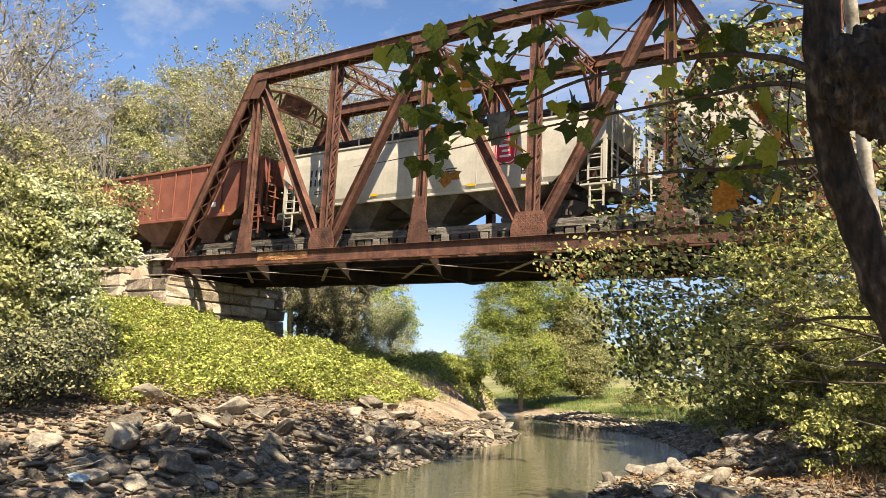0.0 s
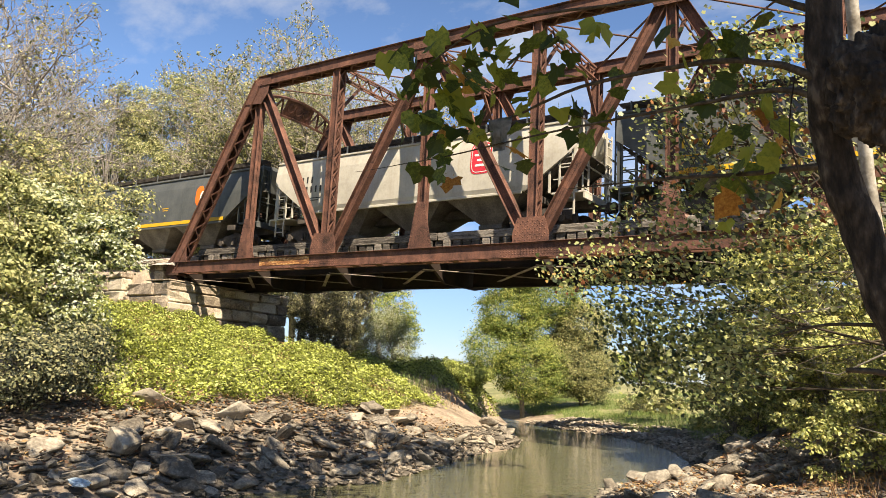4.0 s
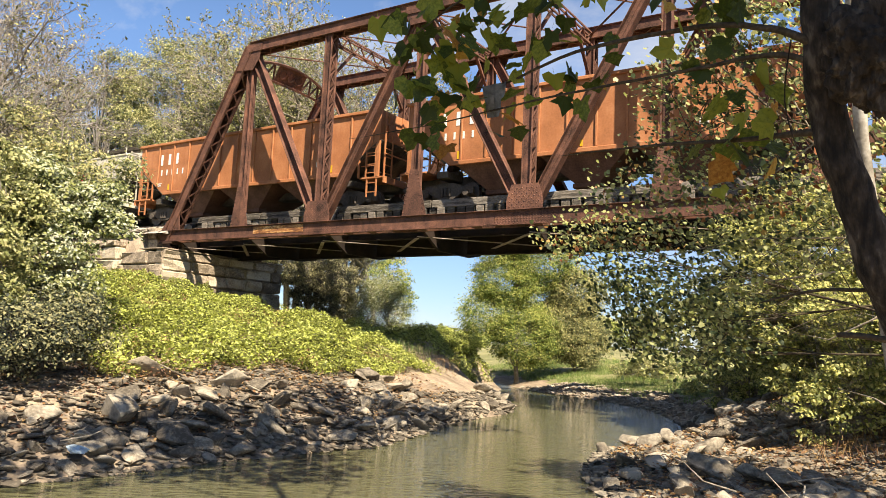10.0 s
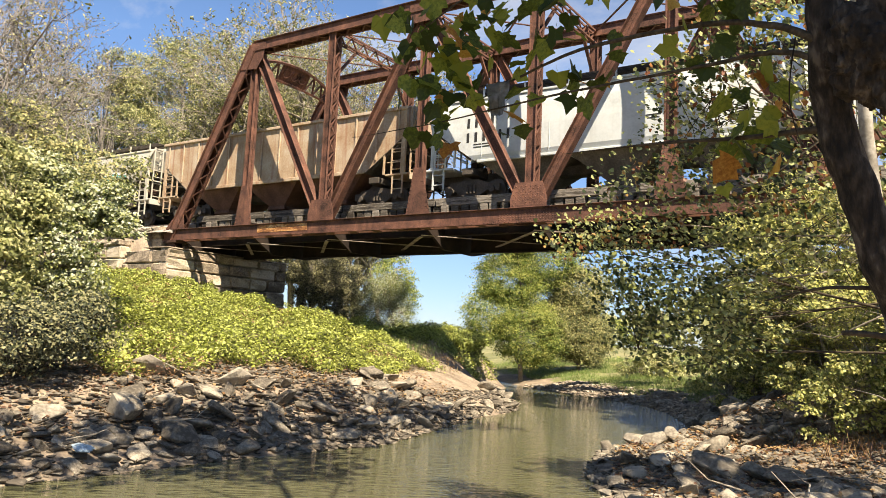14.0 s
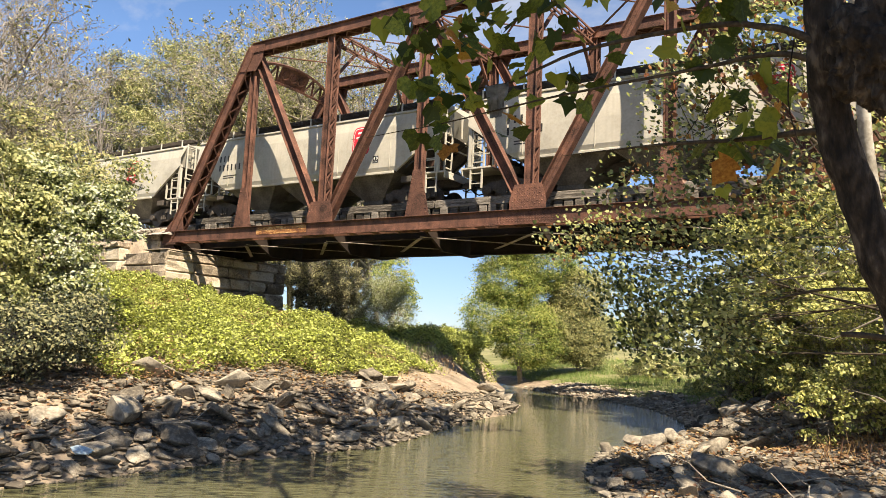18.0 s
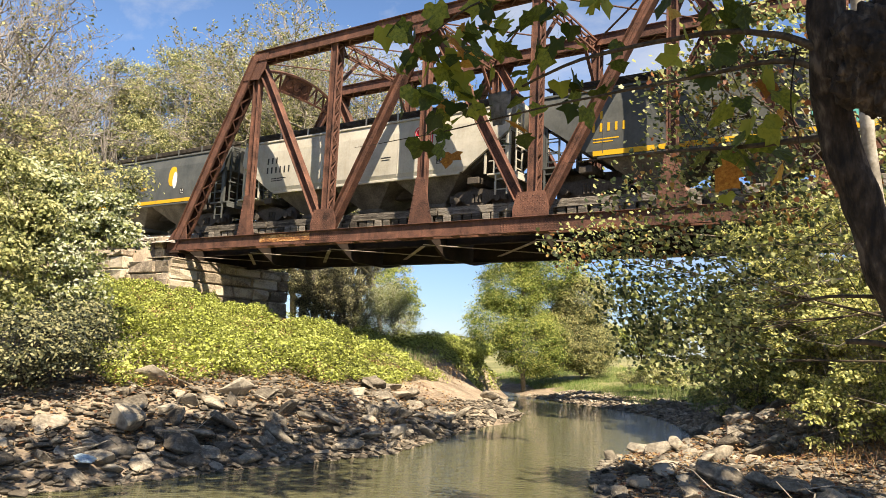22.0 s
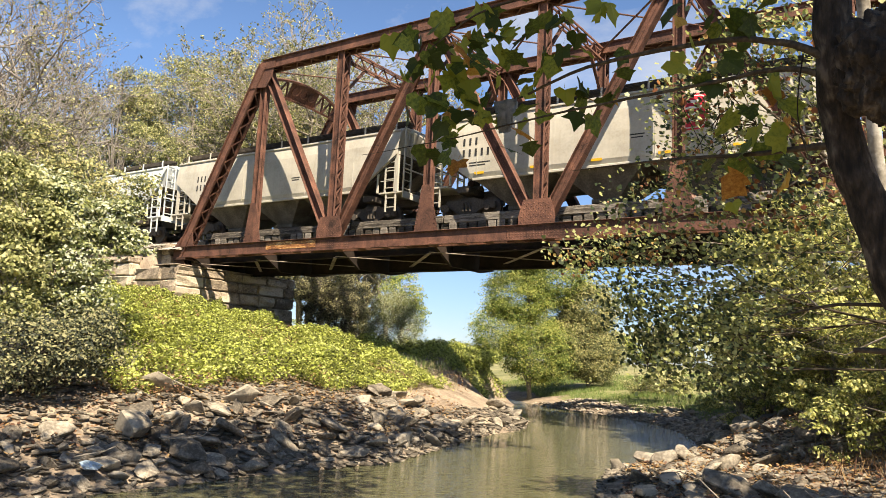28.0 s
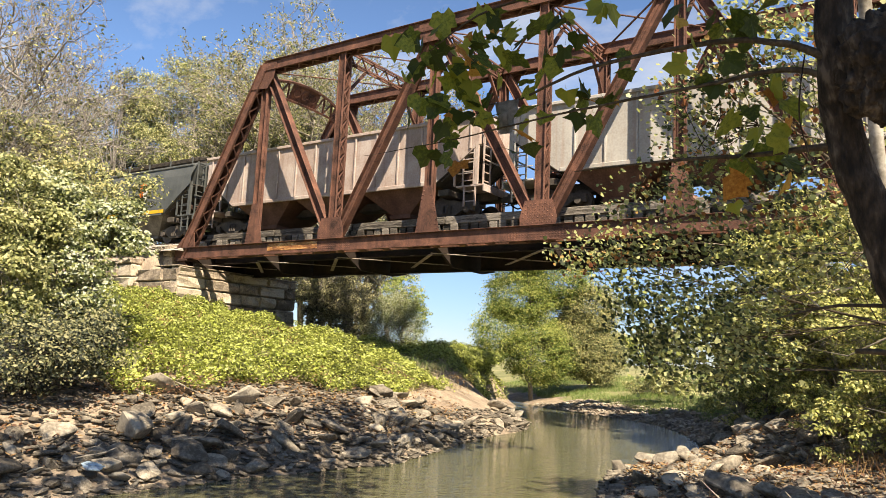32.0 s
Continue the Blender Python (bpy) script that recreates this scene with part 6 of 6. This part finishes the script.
def syc_tube(name, pts, radii, seg=10, bumps=0.0, mat=None):
    """A limb through control points, smoothed, with knobbly skin."""
    pts = [Vector(p) - SB for p in pts]
    fine, rad = [], []
    k = 5
    for i in range(len(pts) - 1):
        p0, p1, p2, p3 = pts[max(i - 1, 0)], pts[i], pts[i + 1], pts[min(i + 2, len(pts) - 1)]
        for j in range(k):
            u = j / k
            fine.append(0.5 * ((2 * p1) + (p2 - p0) * u + (2 * p0 - 5 * p1 + 4 * p2 - p3) * u * u + (3 * p1 - p0 - 3 * p2 + p3) * u ** 3))
            rad.append(radii[i] + (radii[i + 1] - radii[i]) * u)
    fine.append(pts[-1])
    rad.append(radii[-1])
    bm = bmesh.new()
    add_tube(bm, fine, rad, seg)
    for v in bm.verts:
        v.co += Vector(noise.noise_vector(v.co * 9)) * bumps
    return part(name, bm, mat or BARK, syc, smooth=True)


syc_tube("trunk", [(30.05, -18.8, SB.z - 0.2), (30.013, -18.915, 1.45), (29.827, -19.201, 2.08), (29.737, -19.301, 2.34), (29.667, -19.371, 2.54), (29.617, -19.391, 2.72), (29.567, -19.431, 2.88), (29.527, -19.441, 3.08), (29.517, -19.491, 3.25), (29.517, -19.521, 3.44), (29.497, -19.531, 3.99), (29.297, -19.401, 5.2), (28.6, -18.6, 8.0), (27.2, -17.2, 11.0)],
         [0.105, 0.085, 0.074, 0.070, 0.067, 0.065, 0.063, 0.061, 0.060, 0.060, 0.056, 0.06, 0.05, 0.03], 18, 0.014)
# burl with a broken stub
bm = bmesh.new()
bmesh.ops.create_icosphere(bm, subdivisions=6, radius=1.0)
for v in bm.verts:
    p = v.co.copy()
    ridge = 1 - abs(noise.noise(p * 3.1 + Vector((4, 1, 2)))) * 2
    v.co = Vector((p.x * 0.165, p.y * 0.10, p.z * 0.175)) * (1 + 0.34 * noise.noise(p * 1.5) + 0.16 * ridge + 0.14 * noise.noise(p * 7) + 0.08 * noise.noise(p * 16) + 0.04 * noise.noise(p * 34))
bmesh.ops.translate(bm, vec=Vector((29.73, -19.6, 3.2)) - SB, verts=bm.verts)
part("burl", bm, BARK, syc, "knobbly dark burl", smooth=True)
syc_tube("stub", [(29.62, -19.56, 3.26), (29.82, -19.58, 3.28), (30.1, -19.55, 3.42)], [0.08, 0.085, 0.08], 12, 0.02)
syc_tube("branch", [(29.53, -19.53, 3.26), (29.43, -19.54, 3.33), (29.34, -19.52, 3.38), (29.1, -19.49, 3.44), (28.58, -19.44, 3.45), (28.24, -19.41, 3.38), (28.0, -19.4, 3.38)], [0.0173, 0.0151, 0.013, 0.0101, 0.0072, 0.005, 0.0022], 8, 0.004, BARK_BROWN)
syc_tube("branch", [(29.53, -19.5, 3.2), (29.43, -19.51, 3.26), (29.3, -19.49, 3.29), (29.08, -19.48, 3.28), (28.53, -19.45, 3.27), (27.95, -19.51, 3.2), (27.52, -19.63, 3.14)], [0.0144, 0.0115, 0.0094, 0.0072, 0.005, 0.0029, 0.0011], 8, 0.004, BARK_BROWN)
syc_tube("branch", [(29.51, -19.45, 3.0), (29.2, -19.37, 3.02), (28.85, -19.31, 3.05), (28.45, -19.28, 3.05)], [0.0144, 0.0086, 0.0058, 0.0014], 8, 0.004, BARK_BROWN)
syc_tube("branch", [(29.74, -19.32, 2.46), (29.6, -19.33, 2.46), (29.45, -19.28, 2.46), (29.26, -19.2, 2.42)], [0.0101, 0.0079, 0.0058, 0.0022], 8, 0.003, BARK_BROWN)
syc_tube("branch", [(29.82, -19.3, 2.27), (29.69, -19.4, 2.29), (29.62, -19.45, 2.3), (29.555, -19.51, 2.3)], [0.013, 0.0115, 0.0101, 0.0079], 8, 0.003, BARK_BROWN)
syc_tube("branch", [(29.48, -19.53, 3.55), (29.22, -19.51, 3.68), (28.8, -19.54, 3.73), (28.21, -19.6, 3.74), (27.93, -19.69, 3.56)], [0.0144, 0.0101, 0.0072, 0.005, 0.0022], 8, 0.004, BARK_BROWN)
syc_tube("twig", [(29.43, -19.57, 3.3), (29.4, -19.52, 3.1), (29.43, -19.46, 2.94)], [0.003, 0.0025, 0.002], 6, 0.002)
syc_tube("limb", [(28.9, -18.9, 7.0), (27.6, -15.0, 10.2), (26.4, -10.5, 11.8)], [0.03, 0.018, 0.008], 8, 0.004)
syc_tube("limb", [(28.8, -18.8, 7.4), (27.8, -19.6, 10.0), (26.4, -21.0, 11.4)], [0.03, 0.018, 0.008], 8, 0.004)
# the unseen crown overhead, its clumps placed to shade rocks, trunk and near leaves
rs = np.random.RandomState(77)
over = [(26.8 + 0.5 * math.sin(i * 2.1), -22.0 + 1.75 * i, 11.5 + 0.3 * math.cos(i * 1.3), 1.45, 1.05, 0.7) for i in range(8)]
over += [(28.4, -18.2, 11.5, 1.8, 1.8, 1.0), (32.0, -22.4, 8.6, 1.9, 1.5, 0.9), (33.4, -22.2, 9.0, 1.6, 1.5, 0.9), (31.1, -21.6, 7.9, 1.2, 0.9, 0.5), (32.2, -21.3, 7.9, 1.1, 0.9, 0.5)]
cc = blob_points([(x - SB.x, y - SB.y, z - SB.z, a, b_, c) for x, y, z, a, b_, c in over], 1000, rs, 0.2)
pts = np.repeat(cc, 7, 0) + rs.normal(size=(len(cc) * 7, 3)) * 0.22
# more unseen leaf clumps, set sunward to shade the trunk and east rocks
shade_ = blob_points([(x - SB.x, y - SB.y, z - SB.z, a, b_, c) for x, y, z, a, b_, c in ((34.0, -22.2, 8.9, 0.9, 0.8, 0.5), (33.8, -22.2, 8.5, 0.9, 0.7, 0.4), (33.4, -21.4, 8.4, 0.9, 0.8, 0.4), (33.9, -15.4, 11.2, 0.9, 0.8, 0.4), (35.5, -16.0, 11.3, 1.0, 0.8, 0.4), (32.4, -14.0, 11.2, 0.9, 0.7, 0.4), (36.7, -16.9, 11.2, 0.9, 0.8, 0.4), (33.0, -14.6, 11.3, 1.2, 0.9, 0.4), (34.5, -14.4, 11.2, 1.0, 0.8, 0.4), (36.0, -15.2, 11.2, 1.0, 0.8, 0.4))], 620, rs, 0.1)
near_ = blob_points([(x - SB.x, y - SB.y, z - SB.z, a, b_, c) for x, y, z, a, b_, c in ((31.3, -21.75, 7.9, 0.8, 0.6, 0.4), (32.3, -21.7, 7.9, 0.8, 0.6, 0.4))], 150, rs, 0.1)
shade_ = np.concatenate([shade_, near_])
pts = np.concatenate([pts, np.repeat(shade_, 7, 0) + rs.normal(size=(len(shade_) * 7, 3)) * 0.22])
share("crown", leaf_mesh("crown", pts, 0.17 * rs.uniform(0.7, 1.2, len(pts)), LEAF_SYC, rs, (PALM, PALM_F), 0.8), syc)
# single large leaves on the near branches
LEAF_SPOTS = [(27.93, -19.7, 3.58, 11, 0.11), (28.05, -19.6, 3.55, 10, 0.11), (28.17, -19.53, 3.57, 8, 0.1), (27.93, -19.59, 3.33, 6, 0.07), (27.95, -19.49, 3.13, 4, 0.05), (28.08, -19.47, 3.34, 6, 0.06), (28.24, -19.34, 3.19, 4, 0.06), (28.27, -19.48, 3.57, 6, 0.08),
    (28.42, -19.42, 3.62, 6, 0.09), (28.49, -19.3, 3.42, 5, 0.06), (28.63, -19.27, 3.47, 3, 0.05), (28.2, -19.56, 3.69, 7, 0.1), (28.6, -19.36, 3.66, 4, 0.08), (29.14, -19.47, 3.31, 2, 0.03), (29.31, -19.52, 3.24, 2, 0.03), (29.05, -19.42, 3.54, 6, 0.08),
    (29.3, -19.42, 3.5, 5, 0.08), (29.24, -19.3, 3.12, 4, 0.07), (29.24, -19.36, 2.99, 6, 0.08)]
r = random.Random(17)
leaf_shapes = []
for i in range(6):
    rs = np.random.RandomState(300 + i)
    v = PALM * (1 + 0.16 * rs.normal(size=PALM.shape)) + np.array([0, 0, 1]) * (0.25 * (PALM[:, :1] ** 2) * rs.choice([-1, 1]) + 0.2 * PALM[:, 1:2] ** 2 * -1) + np.array([0, 0.36, 0])
    for mi, mat in enumerate((LEAF_NEAR, LEAF_NEAR, LEAF_AMBER)):
        me = bpy.data.meshes.new("leaf")
        me.from_pydata([tuple(p) for p in v] + [(0.012, -0.0, 0), (-0.012, -0.0, 0), (0.0, -0.25, 0.06)], [], [(0, i_, i_ + 1) for i_ in range(1, 13)] + [(14, 15, 16)])
        me.materials.append(mat)
        leaf_shapes.append(me)
for x, y, z, n, s in LEAF_SPOTS:
    for _ in range(int(n * 1.65)):
        p = Vector((x, y, z)) + Vector((r.gauss(0, s), r.gauss(0, s), r.gauss(0, s * 0.9))) - SB
        size = r.uniform(0.07, 0.125)
        m = Matrix.LocRotScale(p, Euler((radians(r.gauss(-55, 35)), radians(r.gauss(0, 30)), radians(r.uniform(0, 360)))), (size,) * 3)
        me = leaf_shapes[r.randrange(6) * 3 + (2 if r.random() < 0.11 else 0)]
        share("leaf", me, syc, m)
# pale second trunk behind
st = empty("sycamore_tree", "slim pale-barked sycamore trunk", "tree", "", pose(29.7, -16.7, float(ground_height(29.7, -16.7))))
bm = bmesh.new()
tb = Vector(st.matrix_basis.translation)
add_tube(bm, [Vector(p) - tb for p in ((29.72, -16.7, tb.z - 0.2), (29.63, -17.1, 1.87), (29.55, -17.34, 2.7), (29.48, -17.46, 3.46), (29.46, -17.8, 4.4), (29.5, -17.9, 7.0))], [0.05, 0.045, 0.042, 0.038, 0.035, 0.03], 12)
part("trunk", bm, BARK_PALE, st, smooth=True)

# grey scrap caught on the branch
rag = empty("rag", "tattered grey scrap of cloth caught on a branch", "rag", "", pose(28.2, -19.46, 3.31))
bm = bmesh.new()
cols, rws = 7, 9
grid_ = [[bm.verts.new((0.016 * (a - 3) * (1.3 - 0.09 * q) + 0.01 * noise.noise(Vector((a * 0.7, q * 0.6, 1))), 0.02 * noise.noise(Vector((a * 0.9, q * 0.5, 5))), 0.05 - 0.019 * q + 0.012 * noise.noise(Vector((a * 1.3, 3, 7))) * (q > 6))) for a in range(cols)] for q in range(rws)]
for q in range(rws - 1):
    for a in range(cols - 1):
        bm.faces.new((grid_[q][a], grid_[q][a + 1], grid_[q + 1][a + 1], grid_[q + 1][a]))
bmesh.ops.solidify(bm, geom=bm.faces[:], thickness=0.003)
part("cloth", bm, material("grey_cloth", [(0.12, 0.12, 0.11), (0.24, 0.24, 0.22), (0.36, 0.35, 0.33)], 30, 0.9, 0, 0.3), rag, smooth=True)


# pale scrap of plastic at the water's edge
bag = empty("plastic_scrap", "crumpled pale blue plastic scrap between the rocks", "litter", "", pose(19.0, -15.5, float(ground_height(19.0, -15.5)) + 0.2))
bm = bmesh.new()
bmesh.ops.create_icosphere(bm, subdivisions=3, radius=0.12)
for v in bm.verts:
    p = v.co.copy()
    v.co = Vector((p.x * 1.3, p.y * 0.9, p.z * 0.45)) * (1 + 0.8 * noise.noise(p * 9) + 0.4 * noise.noise(p * 23))
part("film", bm, material("blue_plastic", [(0.30, 0.40, 0.48), (0.45, 0.55, 0.60)], 9, 0.35, 0, 0.3), bag)


# dead sticks and litter on the rocks
def stick(name, label, pts, r0, mat):
    ob = empty(name, label, "stick", "sticks on the rocks", pose(*pts[0]))
    bm = bmesh.new()
    o = Vector(pts[0])
    n = len(pts) - 1
    add_tube(bm, [Vector(p) - o for p in pts], [r0 * (1 - 0.6 * k / n) for k in range(n + 1)], 7)
    part("stem", bm, mat, ob, smooth=True)


r = random.Random(31)
for x, y, a, n in ((17.3, -10.6, 2.2, 1.1), (18.6, -14.0, 0.9, 0.9), (16.9, -12.4, 2.8, 1.3), (18.0, -8.2, 0.4, 0.8), (18.9, -15.6, 1.4, 0.7), (27.6, -12.2, 2.5, 1.4), (28.6, -13.0, 1.9, 1.1), (28.2, -11.4, 0.7, 1.2), (29.2, -13.8, 2.9, 1.0)):
    z = float(ground_height(x, y)) + 0.22
    stick("dead_stick", "bleached dead stick lying on the rocks", [(x + n * u * math.cos(a) + 0.05 * r.gauss(0, 1), y + n * u * math.sin(a) + 0.05 * r.gauss(0, 1), z + 0.05 + 0.3 * u * r.random()) for u in (0, 0.35, 0.7, 1.0)], 0.013, TWIG_PALE)


def motions():
    times = [32.0 * i / 16 for i in range(17)]
    for car, x in cars:
        walk(car, [(t, pose(x + travelled(t), TRACK_Y, RAIL_Z)) for t in times])


motions()
